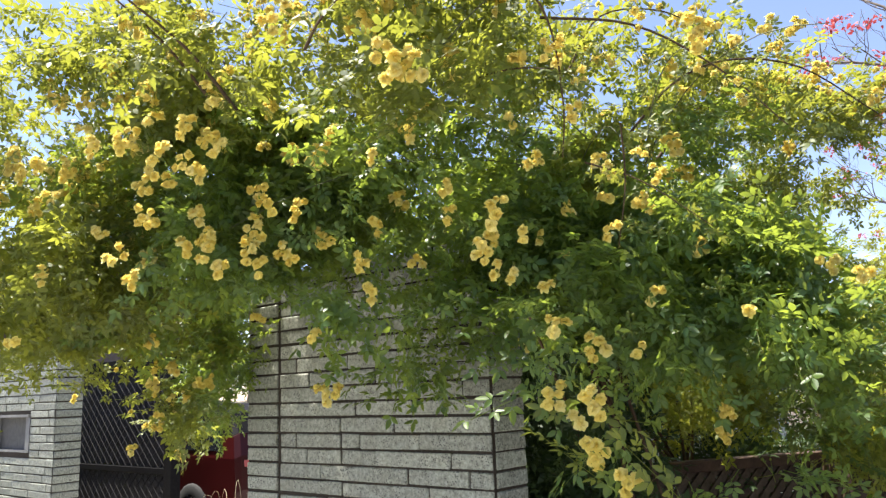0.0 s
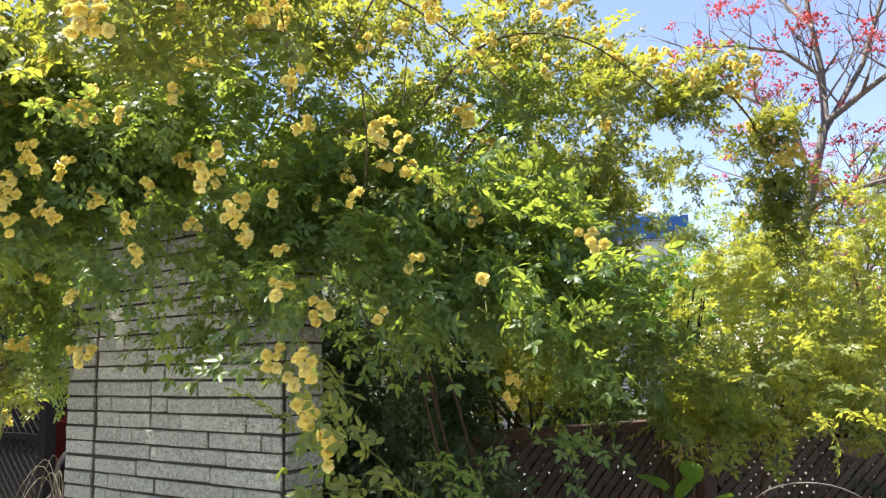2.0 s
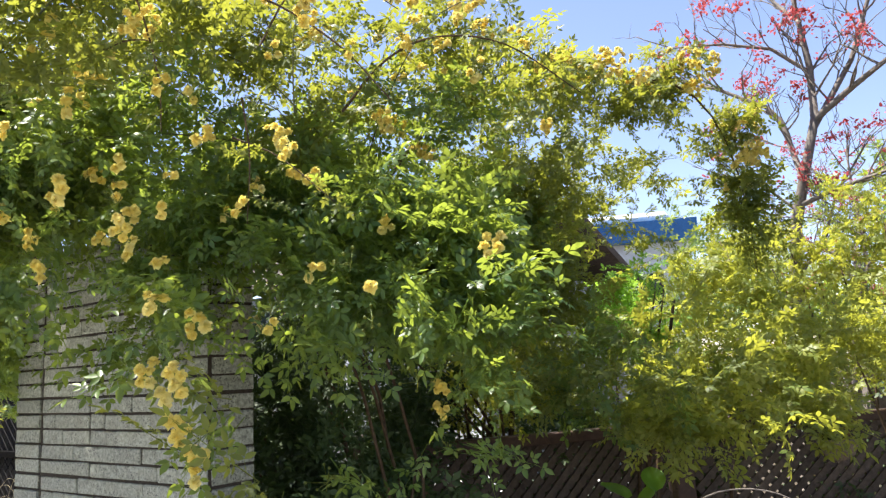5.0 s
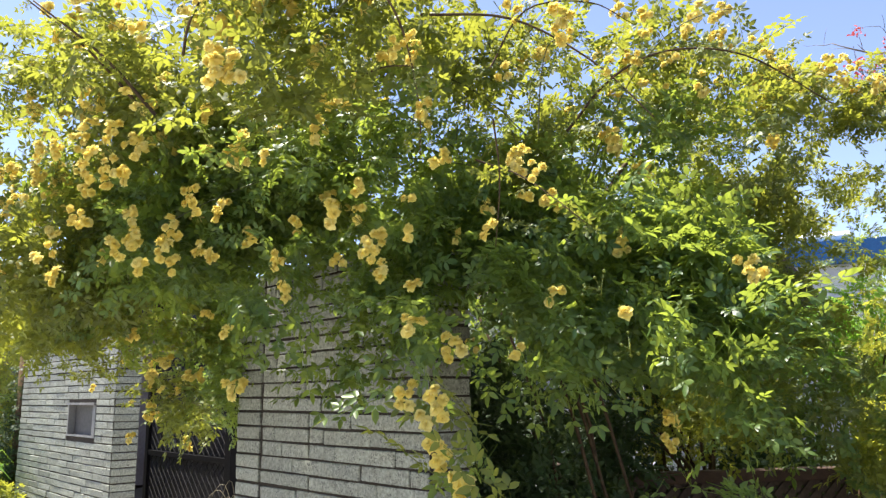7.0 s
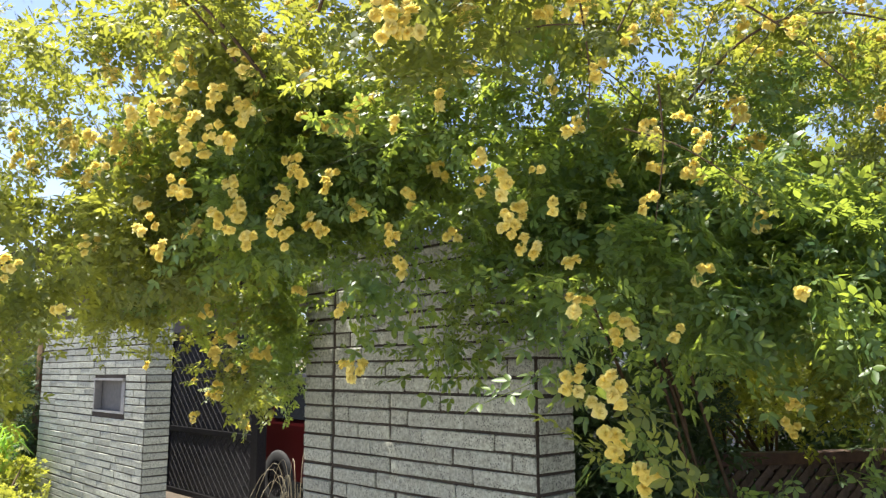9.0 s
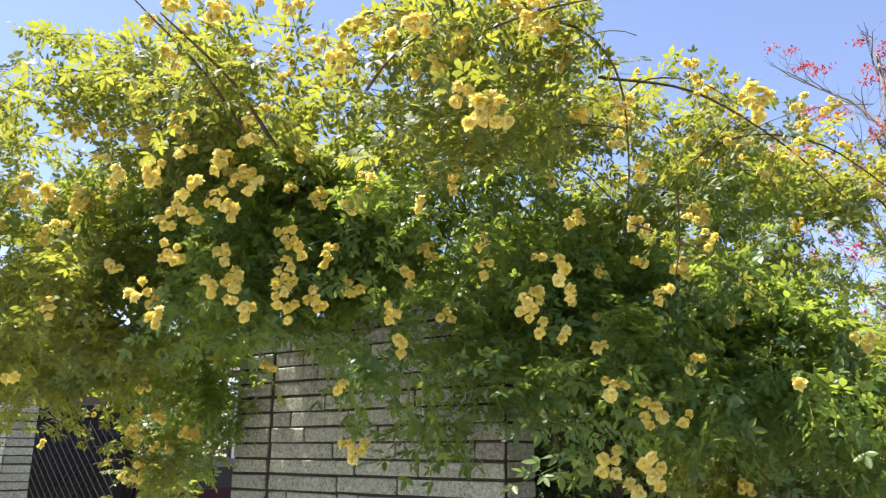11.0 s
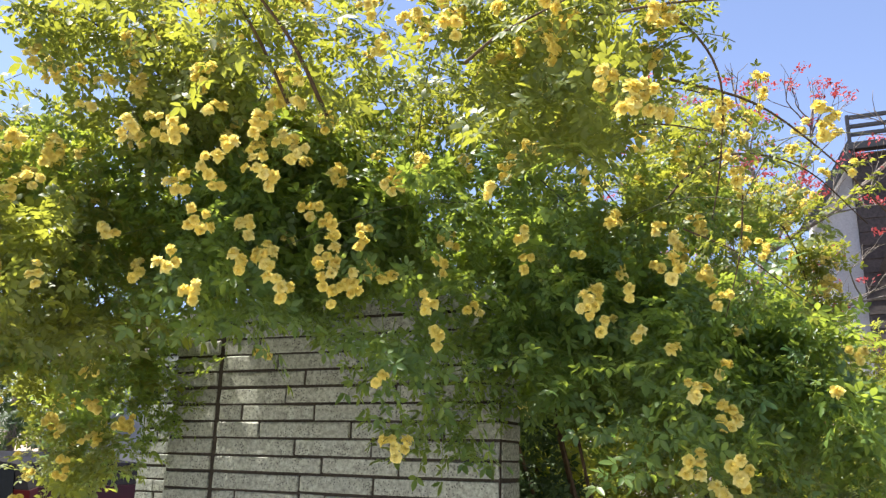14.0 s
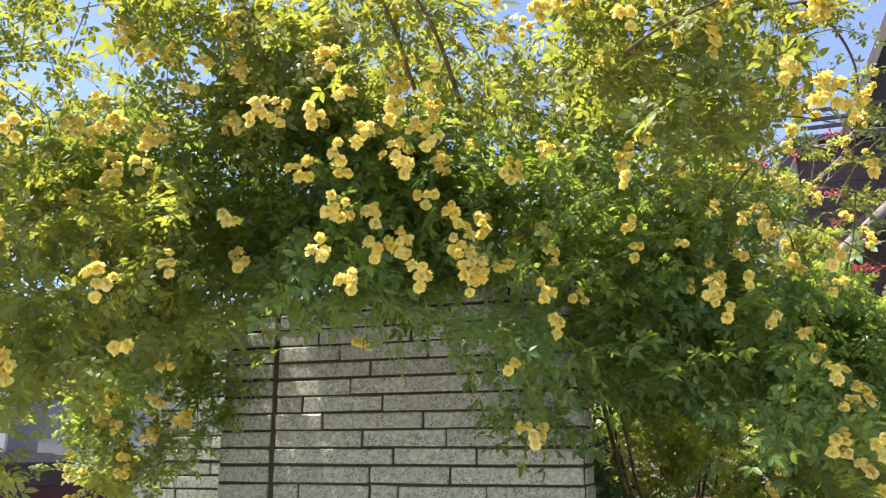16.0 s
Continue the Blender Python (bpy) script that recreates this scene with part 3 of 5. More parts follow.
# over the edge of the pier and down beside it
TRUSSES += [(-1.14, 1.90, 1.98, 2), (-1.13, 2.38, 2.17, 2), (-1.12, 2.31, 2.27, 3), (-1.11, 1.78, 1.86, 2), (-1.07, 2.26, 2.22, 3), (-1.04, 1.82, 1.81, 2), (-0.99, 1.53, 1.96, 3), (-0.98, 2.31, 2.10, 5),
            (-0.98, 1.76, 1.70, 4), (-0.93, 1.84, 1.65, 5), (-0.99, 1.76, 1.53, 5), (-0.89, 1.77, 1.52, 5), (-0.94, 1.78, 1.475, 2), (-0.90, 1.78, 1.41, 5), (-0.82, 1.78, 1.345, 3), (-0.84, 1.78, 1.29, 2),
            (-0.95, 2.27, 1.82, 3), (-0.92, 2.08, 1.65, 2), (-0.91, 2.56, 1.99, 4), (-0.66, 2.19, 1.74, 1), (-0.56, 2.66, 1.91, 4), (-0.42, 2.42, 1.83, 3), (-1.06, 3.02, 1.37, 4), (-1.04, 2.97, 1.44, 4)]
# deep yellow heads along the front of the bush
TRUSSES += [(-2.20, 1.34, 2.12, 2), (-2.15, 1.30, 2.12, 6), (-2.14, 1.20, 1.97, 2), (-2.14, 1.24, 2.01, 2), (-2.12, 1.47, 2.15, 4), (-2.09, 1.40, 2.04, 3), (-2.07, 1.23, 1.90, 4), (-2.06, 1.47, 2.04, 2),
            (-2.02, 1.44, 2.04, 6), (-2.02, 1.63, 2.24, 4), (-1.98, 1.45, 1.95, 3), (-1.96, 1.39, 1.97, 2), (-1.94, 1.59, 2.17, 4), (-1.91, 1.80, 2.09, 3), (-1.89, 2.17, 2.24, 3), (-1.88, 1.51, 2.07, 6),
            (-1.88, 1.69, 2.18, 2), (-1.87, 1.65, 1.99, 3), (-1.87, 1.48, 1.99, 5), (-1.85, 1.66, 2.13, 3), (-1.85, 1.51, 1.95, 3), (-1.84, 1.60, 2.00, 3), (-2.15, 1.72, 2.18, 2), (-1.78, 1.68, 2.31, 7)]
TRUSSES += [(-2.38, 1.36, 2.46, 6), (-2.35, 1.23, 2.38, 5), (-2.29, 1.38, 2.26, 5), (-2.19, 1.24, 2.35, 4), (-2.19, 1.40, 2.26, 3), (-2.16, 1.33, 2.28, 3), (-2.15, 1.31, 2.44, 3), (-2.08, 1.31, 2.31, 4),
            (-2.06, 1.48, 2.53, 5), (-2.03, 1.76, 2.39, 6), (-2.02, 1.35, 2.39, 5), (-2.01, 1.35, 2.27, 5), (-2.01, 1.67, 2.53, 5), (-2.00, 1.40, 2.25, 4), (-1.98, 1.40, 2.35, 4), (-1.93, 1.42, 2.32, 4),
            (-2.48, 1.32, 2.12, 3), (-2.57, 1.52, 2.07, 3), (-2.62, 1.60, 2.09, 3), (-2.56, 1.43, 2.64, 5), (-2.71, 1.29, 2.41, 2), (-2.77, 1.32, 2.41, 5), (-2.80, 1.24, 2.26, 5), (-2.54, 1.16, 1.96, 4)]
# the curtain before the gate and the long shoots beside it
TRUSSES += [(-4.21, 2.05, 1.59, 2), (-3.86, 2.48, 1.28, 6), (-3.82, 2.29, 1.42, 3), (-3.70, 1.35, 1.79, 4), (-3.51, 2.21, 1.73, 3), (-3.49, 2.11, 1.72, 3), (-3.41, 2.28, 1.66, 2), (-3.36, 2.06, 1.44, 3),
            (-3.36, 2.07, 1.51, 2), (-3.28, 2.08, 1.57, 2), (-3.25, 2.06, 1.71, 4), (-3.24, 2.24, 1.65, 4), (-3.20, 2.17, 1.65, 4), (-3.05, 1.84, 1.82, 4), (-2.93, 1.33, 2.05, 3), (-2.61, 1.12, 1.75, 2), (-2.55, 0.94, 1.88, 6), (-2.74, 0.92, 1.70, 4), (-2.80, 0.90, 2.02, 3), (-2.74, 0.90, 1.52, 3), (-2.78, 0.88, 2.25, 3)]
# the crown's open shoots and the arch beyond
TRUSSES += [(-1.75, 1.54, 2.68, 4), (-1.65, 1.47, 2.68, 4), (-1.40, 1.21, 2.46, 3), (-1.31, 1.38, 2.48, 3), (-1.20, 1.25, 2.51, 5), (-1.17, 2.33, 2.59, 3), (-1.08, 1.26, 2.31, 3), (-1.03, 1.24, 2.24, 3),
            (-0.99, 1.27, 2.24, 6), (-0.97, 1.40, 2.54, 6), (-1.03, 2.70, 2.40, 7), (-1.12, 3.03, 2.39, 5), (-0.81, 2.63, 2.75, 3), (-0.64, 2.66, 2.71, 3), (-0.56, 2.62, 2.66, 4), (-0.62, 1.95, 2.44, 6),
            (-1.37, 3.40, 2.49, 4), (-1.35, 3.17, 2.58, 7), (-1.09, 2.84, 2.09, 2), (-0.91, 3.65, 2.57, 5), (-1.05, 4.59, 3.11, 6), (-0.62, 4.10, 2.86, 6), (-0.72, 5.06, 3.08, 6), (-0.53, 5.44, 2.72, 5)]
BODY = [(-2.3, 2.2, 2.40, 1.0, 0.50, 0.34, 1130), (-1.95, 1.78, 2.18, 0.75, 0.34, 0.26, 760), (-1.10, 2.62, 2.06, 0.42, 0.40, 0.38, 560),
        (-0.98, 2.72, 1.87, 0.42, 0.40, 0.25, 460), (-2.6, 1.75, 2.42, 0.85, 0.46, 0.36, 570), (-3.3, 1.95, 2.2, 0.5, 0.42, 0.42, 150), (-3.15, 2.38, 1.86, 0.16, 0.10, 0.24, 35), (-1.4, 3.95, 2.3, 0.3, 0.4, 0.3, 150),
        (-3.36, 2.25, 2.0, 0.30, 0.20, 0.30, 90), (-3.32, 2.28, 1.72, 0.16, 0.12, 0.26, 35), (-1.4, 3.2, 2.40, 0.62, 0.55, 0.42, 600), (-1.5, 2.35, 2.0, 0.5, 0.3, 0.26, 360), (-4.15, 2.82, 1.66, 0.19, 0.13, 0.34, 130), (-0.55, 2.45, 1.72, 0.16, 0.28, 0.28, 100), (-0.85, 3.9, 1.45, 0.35, 0.3, 0.25, 70),
        (-1.35, 3.1, 1.90, 0.45, 0.35, 0.25, 260), (-1.85, 3.6, 1.98, 0.6, 0.4, 0.42, 380), (-1.25, 2.95, 2.15, 0.55, 0.4, 0.2, 360), (-1.9, 2.85, 2.3, 0.6, 0.35, 0.25, 520), (-1.9, 4.0, 2.15, 0.8, 0.5, 0.3, 620), (-1.35, 3.3, 1.88, 0.42, 0.4, 0.2, 260)]
CROWN = [(-0.75, 3.9, 1.45, 0.35, 0.3, 0.25, 90), (-3.15, 1.0, 2.64, 0.45, 0.25, 0.26, 75), (-3.6, 1.9, 1.76, 0.22, 0.14, 0.24, 120), (-3.9, 1.7, 1.98, 0.28, 0.2, 0.25, 100), (-1.3, 3.1, 2.85, 0.2, 0.2, 0.12, 40), (-1.0, 3.15, 2.90, 0.2, 0.15, 0.1, 40), (-0.76, 3.15, 2.74, 0.18, 0.15, 0.12, 18), (-0.6, 3.05, 2.52, 0.14, 0.15, 0.14, 16), (-0.98, 1.6, 2.45, 0.14, 0.15, 0.15, 20),
         (-3.7, 1.15, 3.0, 0.6, 0.3, 0.28, 90), (-1.2, 1.42, 2.5, 0.35, 0.28, 0.28, 130), (-1.9, 1.8, 2.72, 1.0, 0.5, 0.24, 420), (-2.9, 1.6, 2.65, 0.9, 0.5, 0.34, 290), (-2.9, 2.1, 2.72, 0.8, 0.3, 0.25, 60), (-3.7, 1.6, 2.45, 0.5, 0.5, 0.4, 110),
         (-1.4, 3.2, 2.85, 0.5, 0.6, 0.22, 200), (-1.25, 3.9, 2.9, 0.3, 0.45, 0.22, 190), (-1.05, 4.5, 3.02, 0.28, 0.35, 0.19, 190), (-0.78, 4.9, 3.05, 0.26, 0.3, 0.18, 180),
         (-0.56, 5.35, 2.75, 0.18, 0.2, 0.28, 160), (-0.55, 5.45, 2.3, 0.2, 0.2, 0.34, 130), (-1.15, 2.65, 2.35, 0.34, 0.3, 0.2, 130), (-3.4, 1.8, 2.3, 0.4, 0.3, 0.45, 220), (-1.15, 4.0, 2.35, 0.28, 0.4, 0.35, 200), (-1.95, 1.5, 2.62, 0.8, 0.3, 0.2, 160), (-3.42, 2.16, 1.72, 0.26, 0.16, 0.36, 130), (-3.78, 2.38, 1.42, 0.16, 0.14, 0.24, 70), (-3.62, 2.25, 1.85, 0.26, 0.16, 0.22, 70),
         (-3.4, 1.25, 2.15, 0.6, 0.3, 0.28, 110), (-3.7, 1.6, 1.97, 0.5, 0.28, 0.22, 100), (-1.6, 2.5, 2.82, 0.45, 0.4, 0.2, 160), (-1.9, 4.6, 2.6, 0.35, 0.35, 0.45, 240), (-1.0, 5.0, 2.45, 0.4, 0.3, 0.4, 60), (-1.15, 4.1, 1.9, 0.25, 0.3, 0.25, 150), (-1.55, 5.2, 2.6, 0.4, 0.3, 0.4, 180),
         (-2.74, 1.15, 2.15, 0.28, 0.2, 0.36, 140), (-2.6, 1.45, 2.92, 0.5, 0.35, 0.22, 130), (-2.84, 0.94, 1.9, 0.22, 0.15, 0.48, 170), (-2.9, 1.5, 2.05, 0.36, 0.25, 0.26, 170)]
foliage("foliage", SPRAYS, clear_of(in_blobs(BODY, 1, 0.5), TRUSSES) + off, LEAF, rose, 11)
foliage("young_sunlit_foliage", SPRAYS, clear_of(in_blobs(CROWN, 2, 0.5), TRUSSES) + off, LEAF_PALE, rose, 12, 0.0, label="young crown leaves in a yellow-green that stands for sunlight")


def canes():
    g = random.Random(5)
    paths = []
    for i in range(16):
        a = Vector((g.uniform(-3.2, -1.2), g.uniform(2.2, 2.9), g.uniform(2.2, 2.6)))
        b = a + Vector((g.uniform(-0.9, 0.9), g.uniform(-1.1, 0.2), g.uniform(-0.3, 0.5)))
        mid = (a + b) / 2 + Vector((g.uniform(-0.15, 0.15), g.uniform(-0.15, 0.15), g.uniform(0.25, 0.5)))
        paths.append((a, mid, b, g.uniform(0.0015, 0.003)))
    paths.append((Vector((-2.0, 2.2, 2.2)), Vector((-2.32, 1.75, 2.85)), Vector((-2.75, 1.5, 3.2)), 0.007))
    paths.append((Vector((-2.2, 2.1, 2.4)), Vector((-2.45, 1.7, 2.8)), Vector((-2.9, 1.2, 2.95)), 0.006))
    paths.append((Vector((-1.1, 1.5, 2.42)), Vector((-0.92, 1.6, 2.64)), Vector((-0.81, 1.63, 2.55)), 0.0025))
    paths.append((Vector((-0.85, 2.1, 2.25)), Vector((-0.75, 2.0, 2.46)), Vector((-0.64, 1.93, 2.40)), 0.0025))
    paths.append((Vector((-1.4, 3.0, 2.2)), Vector((-1.35, 4.0, 3.45)), Vector((-0.78, 4.9, 3.06)), 0.010))
    paths.append((Vector((-0.95, 4.65, 3.08)), Vector((-0.5, 5.3, 3.3)), Vector((-0.55, 5.5, 2.0)), 0.008))
    for a, m, b, r in paths:
        pts = [a * (1 - t) ** 2 + m * 2 * t * (1 - t) + b * t * t for t in [i / 8 for i in range(9)]]
        part("cane", tube(bmesh.new(), [ROSE_IN @ p for p in pts], [r * (1 - 0.07 * i) for i in range(9)], 6), TWIG if r < 0.005 else CANE, rose, smooth=True)
    for i in range(7):
        x, y = g.uniform(-0.45, 0.05), g.uniform(0.1, 0.5)
        pts = [(x, y, 0), (x * 1.6 + g.uniform(-0.1, 0.1), y, 0.7), (x * 2.5, y - 0.05, 1.4), (x * 3.4, y - 0.25, 2.1)]
        part("stem", tube(bmesh.new(), pts, [0.011, 0.009, 0.008, 0.006], 6), CANE, rose, "woody brown main stem", True)


canes()

BLOSSOM = [tri_mesh("blossom", *bloom(40 + k, 0.0198), [PETAL]) for k in range(6)]
BLOSSOM_PALE = [tri_mesh("blossom", *bloom(60 + k, 0.0198), [PETAL_PALE]) for k in range(4)]
g = random.Random(9)


def truss(count):
    """Places and turns of the blooms of one crowded truss that faces minus y and upwards."""
    spots = []
    wide, tall, start = g.uniform(0.8, 1.1), g.uniform(0.9, 1.35), g.uniform(0, math.tau)
    for i in range(count):
        far = 0.0145 * math.sqrt(i + (0.5 if count > 1 else 0.0)) * g.uniform(0.85, 1.15)
        turn = start + i * 2.4 + g.uniform(-0.3, 0.3)
        p = Vector((far * math.cos(turn) * wide, 0, far * math.sin(turn) * tall))
        p.y = -0.04 + 7 * far * far + g.uniform(-0.008, 0.008)
        spots.append(p)
    return [pose(*p, 62 + g.uniform(-28, 22) - p.z * 1000, 0, g.uniform(-30, 30) + p.x * 1300) @ Matrix.Scale(g.uniform(0.78, 1.08), 4) for p in spots]


for x, y, z, n in TRUSSES:
    at = ROSE_IN @ pose(x, y, z, g.uniform(-15, 15), g.uniform(-25, 25), g.uniform(10, 45))
    for m in truss(n):
        share("blossom", g.choice(BLOSSOM if g.random() < 0.7 else BLOSSOM_PALE), rose, at @ m)
BLOOMING = [(-2.45, 1.4, 2.50, 0.75, 0.30, 0.25, 16), (-1.3, 1.45, 2.55, 0.4, 0.3, 0.2, 12), (-3.3, 1.6, 2.3, 0.55, 0.35, 0.4, 26), (-3.55, 2.1, 1.70, 0.25, 0.18, 0.4, 10), (-2.2, 1.4, 2.78, 1.0, 0.3, 0.2, 46), (-1.35, 1.4, 2.66, 0.4, 0.25, 0.12, 16), (-3.0, 1.3, 2.5, 0.5, 0.25, 0.3, 16),
            (-1.7, 1.75, 2.45, 0.8, 0.2, 0.2, 12), (-1.25, 3.9, 3.0, 0.3, 0.5, 0.15, 22), (-1.0, 4.5, 3.12, 0.28, 0.35, 0.10, 34), (-0.75, 4.95, 3.12, 0.28, 0.3, 0.12, 40), (-0.53, 5.35, 2.75, 0.15, 0.18, 0.28, 34), (-1.1, 2.9, 2.8, 0.5, 0.5, 0.2, 20)]
REST = {0: [], 1: []}
for p in in_blobs(BLOOMING, 4):
    at = ROSE_IN @ pose(*p, g.uniform(-50, 20), g.uniform(-30, 30), g.uniform(-40, 80))
    for m in truss(g.choice((1, 2, 3, 3, 4, 5, 6))):
        REST[g.random() < 0.4].append(at @ m)
for pale, mats in REST.items():
    pairs = []
    for m in mats:
        v, f = bloom(g.randrange(12), 0.0198)
        a = np.array(m)
        pairs.append((v @ a[:3, :3].T + a[:3, 3], f))
    ob = new("blossoms", tri_mesh("blossoms", *joined(pairs), [PETAL_PALE if pale else PETAL]))
    ob.parent = rose
    tagged(ob, "crowded pale yellow blossoms" if pale else "crowded yellow blossoms", kind="stuff")

# sprays nearest the path, one by one
SPRAY_MESH = [tri_mesh("leaf_spray", v, f, [LEAF]) for v, f in SPRAYS_LONG]
SPRAY_PALE = [tri_mesh("leaf_spray", v, f, [LEAF_PALE]) for v, f in SPRAYS_LONG]
NEAR = [(-1.75, 1.75, 1.88, 0.35, 0.12, 0.14, 38), (-1.0, 1.88, 1.72, 0.22, 0.12, 0.26, 24), (-0.85, 2.3, 1.78, 0.32, 0.12, 0.26, 44), (-2.1, 1.5, 2.05, 0.35, 0.2, 0.15, 40), (-1.80, 2.14, 1.66, 0.11, 0.06, 0.15, 16), (-1.45, 2.12, 1.82, 0.25, 0.06, 0.09, 14), (-0.86, 2.2, 1.24, 0.14, 0.08, 0.05, 5), (-0.82, 2.7, 1.26, 0.16, 0.1, 0.05, 6), (-0.95, 1.95, 1.38, 0.1, 0.08, 0.08, 3)]
for i, p in enumerate(clear_of(in_blobs(NEAR, 6), TRUSSES)):
    share("leaf_spray", SPRAY_MESH[i % 4], rose, ROSE_IN @ pose(*p, g.gauss(-35, 30), g.gauss(0, 35), g.uniform(0, 360)))
NEAR_TOP = [(-0.84, 1.82, 1.38, 0.09, 0.04, 0.12, 6), (-0.72, 1.82, 1.25, 0.12, 0.05, 0.06, 5), (-1.38, 1.4, 2.52, 0.3, 0.2, 0.22, 20), (-2.5, 1.3, 2.6, 0.8, 0.25, 0.35, 60)]
for i, p in enumerate(clear_of(in_blobs(NEAR_TOP, 8), TRUSSES, 0.05)):
    share("leaf_spray", SPRAY_PALE[i % 4], rose, ROSE_IN @ pose(*p, g.gauss(0, 35), g.gauss(0, 35), g.uniform(0, 360)))


# long shoots that arch out of the crown, with their leaves, buds and a few blossoms
def shoot(points, radius, seed, leaves=0.075, flowers=3, mat=None):
    r = random.Random(seed)
    ps = [ROSE_IN @ Vector(p) for p in points]
    ps = [ps[0] * 2 - ps[1]] + ps + [ps[-1] * 2 - ps[-2]]
    run = []
    for a, b, c, d in zip(ps, ps[1:], ps[2:], ps[3:]):
        for i in range(5):
            t = i / 5
            run.append(0.5 * (2 * b + (c - a) * t + (2 * a - 5 * b + 4 * c - d) * t * t + (3 * b - a - 3 * c + d) * t ** 3))
    run.append(ps[-2])
    n = len(run)
    part("cane", tube(bmesh.new(), run, [radius * (1 - 0.65 * i / n) for i in range(n)], 5), mat or CANE, rose, "thin arching shoot", True)
    left = leaves
    for p, q in zip(run, run[1:]):
        left -= (q - p).length
        if left < 0:
            left = leaves * r.uniform(0.6, 1.4)
            share("leaf_spray", r.choice(SPRAY_PALE), rose, Matrix.Translation(p) @ pose(0, 0, 0, r.gauss(5, 40), r.gauss(0, 45), r.uniform(0, 360)) @ Matrix.Scale(r.uniform(0.4, 0.7), 4))
    for i in range(flowers):
        at = Matrix.Translation(r.choice(run[n // 3:]) + Vector((r.uniform(-0.03, 0.03), r.uniform(-0.03, 0.03), r.uniform(0.0, 0.05)))) @ pose(0, 0, 0, r.uniform(-50, 10), r.uniform(-30, 30), r.uniform(-20, 70))
        for m in truss(r.choice((2, 3, 4))):
            share("blossom", r.choice(BLOSSOM), rose, at @ m @ Matrix.Scale(0.8, 4))


SHOOTS = [([(-0.99, 1.40, 2.56), (-0.90, 1.53, 2.54), (-0.85, 1.60, 2.43), (-0.87, 1.68, 2.25), (-0.90, 1.71, 2.12)], 0.0042, 2), ([(-0.99, 1.79, 2.56), (-0.78, 1.92, 2.51), (-0.60, 2.02, 2.36), (-0.46, 2.07, 2.18)], 0.0045, 4),
          ([(-0.83, 1.90, 2.24), (-0.85, 1.94, 2.09), (-0.90, 1.97, 1.92)], 0.003, 1), ([(-1.00, 2.00, 2.19), (-0.85, 2.04, 2.11), (-0.68, 2.08, 1.96)], 0.003, 2), ([(-1.18, 2.25, 2.60), (-1.08, 2.32, 2.79), (-0.92, 2.45, 2.80), (-0.80, 2.52, 2.70)], 0.004, 3),
          ([(-1.15, 2.60, 2.45), (-1.0, 2.67, 2.62), (-0.83, 2.76, 2.69), (-0.62, 2.89, 2.64), (-0.42, 3.05, 2.45)], 0.006, 7), ([(-2.17, 1.69, 2.70), (-2.11, 1.67, 2.82), (-2.02, 1.63, 2.93)], 0.003, 3)]
SHOOTS += [([(-1.84, 1.40, 2.42), (-1.87, 1.24, 2.58), (-1.96, 1.05, 2.74)], 0.007, 0), ([(-1.97, 1.40, 2.48), (-1.99, 1.23, 2.64), (-2.05, 1.02, 2.80)], 0.006, 0), ([(-1.40, 1.30, 2.44), (-1.30, 1.27, 2.48), (-1.14, 1.25, 2.52)], 0.005, 1),
           ([(-1.14, 1.69, 2.40), (-1.00, 1.68, 2.38), (-0.85, 1.68, 2.33)], 0.0035, 2), ([(-1.10, 1.39, 2.55), (-0.94, 1.38, 2.54), (-0.75, 1.36, 2.50)], 0.004, 2), ([(-1.55, 1.75, 2.65), (-1.45, 1.78, 2.85), (-1.30, 1.85, 2.95)], 0.004, 3)]
for i, (points, radius, flowers) in enumerate(SHOOTS):
    shoot(points, radius, 700 + i, flowers=flowers)
r = random.Random(77)
for i in range(26):
    a = Vector((r.uniform(-3.9, -1.3), r.uniform(1.5, 2.8), r.uniform(2.5, 2.75)))
    lean = Vector((r.uniform(-0.35, 0.35), r.uniform(-0.35, 0.25), r.uniform(0.2, 0.42)))
    shoot([a, a + lean * 0.55 + Vector((0, 0, 0.06)), a + lean + Vector((0.08, 0, 0.02)), a + lean * 1.35 + Vector((0.15, 0, -0.08))], r.uniform(0.002, 0.0035), 800 + i, 0.06, 2, TWIG)


# bud sprays and a dry arching cane
def bud_stalk(x, y, z, seed):
    r = random.Random(seed)
    bm = bmesh.new()
    base = Vector((x, y, z))
    tube(bm, [base, base + Vector((0.02, -0.03, -0.04))], [0.0016, 0.0012], 4)
    for i in range(6):
        tip = base + Vector((r.uniform(-0.05, 0.05), -0.03 + r.uniform(-0.03, 0.02), r.uniform(-0.05, 0.035)))
        tube(bm, [base + Vector((0.01, -0.015, -0.02)), tip], [0.001, 0.0008], 3)
        bmesh.ops.create_icosphere(bm, subdivisions=1, radius=r.uniform(0.004, 0.0065), matrix=Matrix.Translation(tip))
    for v in bm.verts:
        v.co = ROSE_IN @ v.co
    part("bud_spray", bm, LEAF_PALE, rose, "pale green buds on thin stalks", True)["kind"] = "stuff"


BUDS = [(-1.12, 1.78, 1.88), (-0.62, 2.15, 1.66), (-0.85, 2.2, 1.24), (-0.8, 2.68, 1.28), (-1.0, 1.9, 1.38), (-1.55, 1.72, 1.9), (-0.95, 2.1, 1.72), (-0.72, 2.18, 1.82), (-2.2, 1.5, 1.98), (-1.32, 1.85, 2.05), (-1.75, 1.68, 1.62), (-0.6, 2.3, 1.5)]
for i, (x, y, z) in enumerate(BUDS):
    bud_stalk(x, y, z, 300 + i)
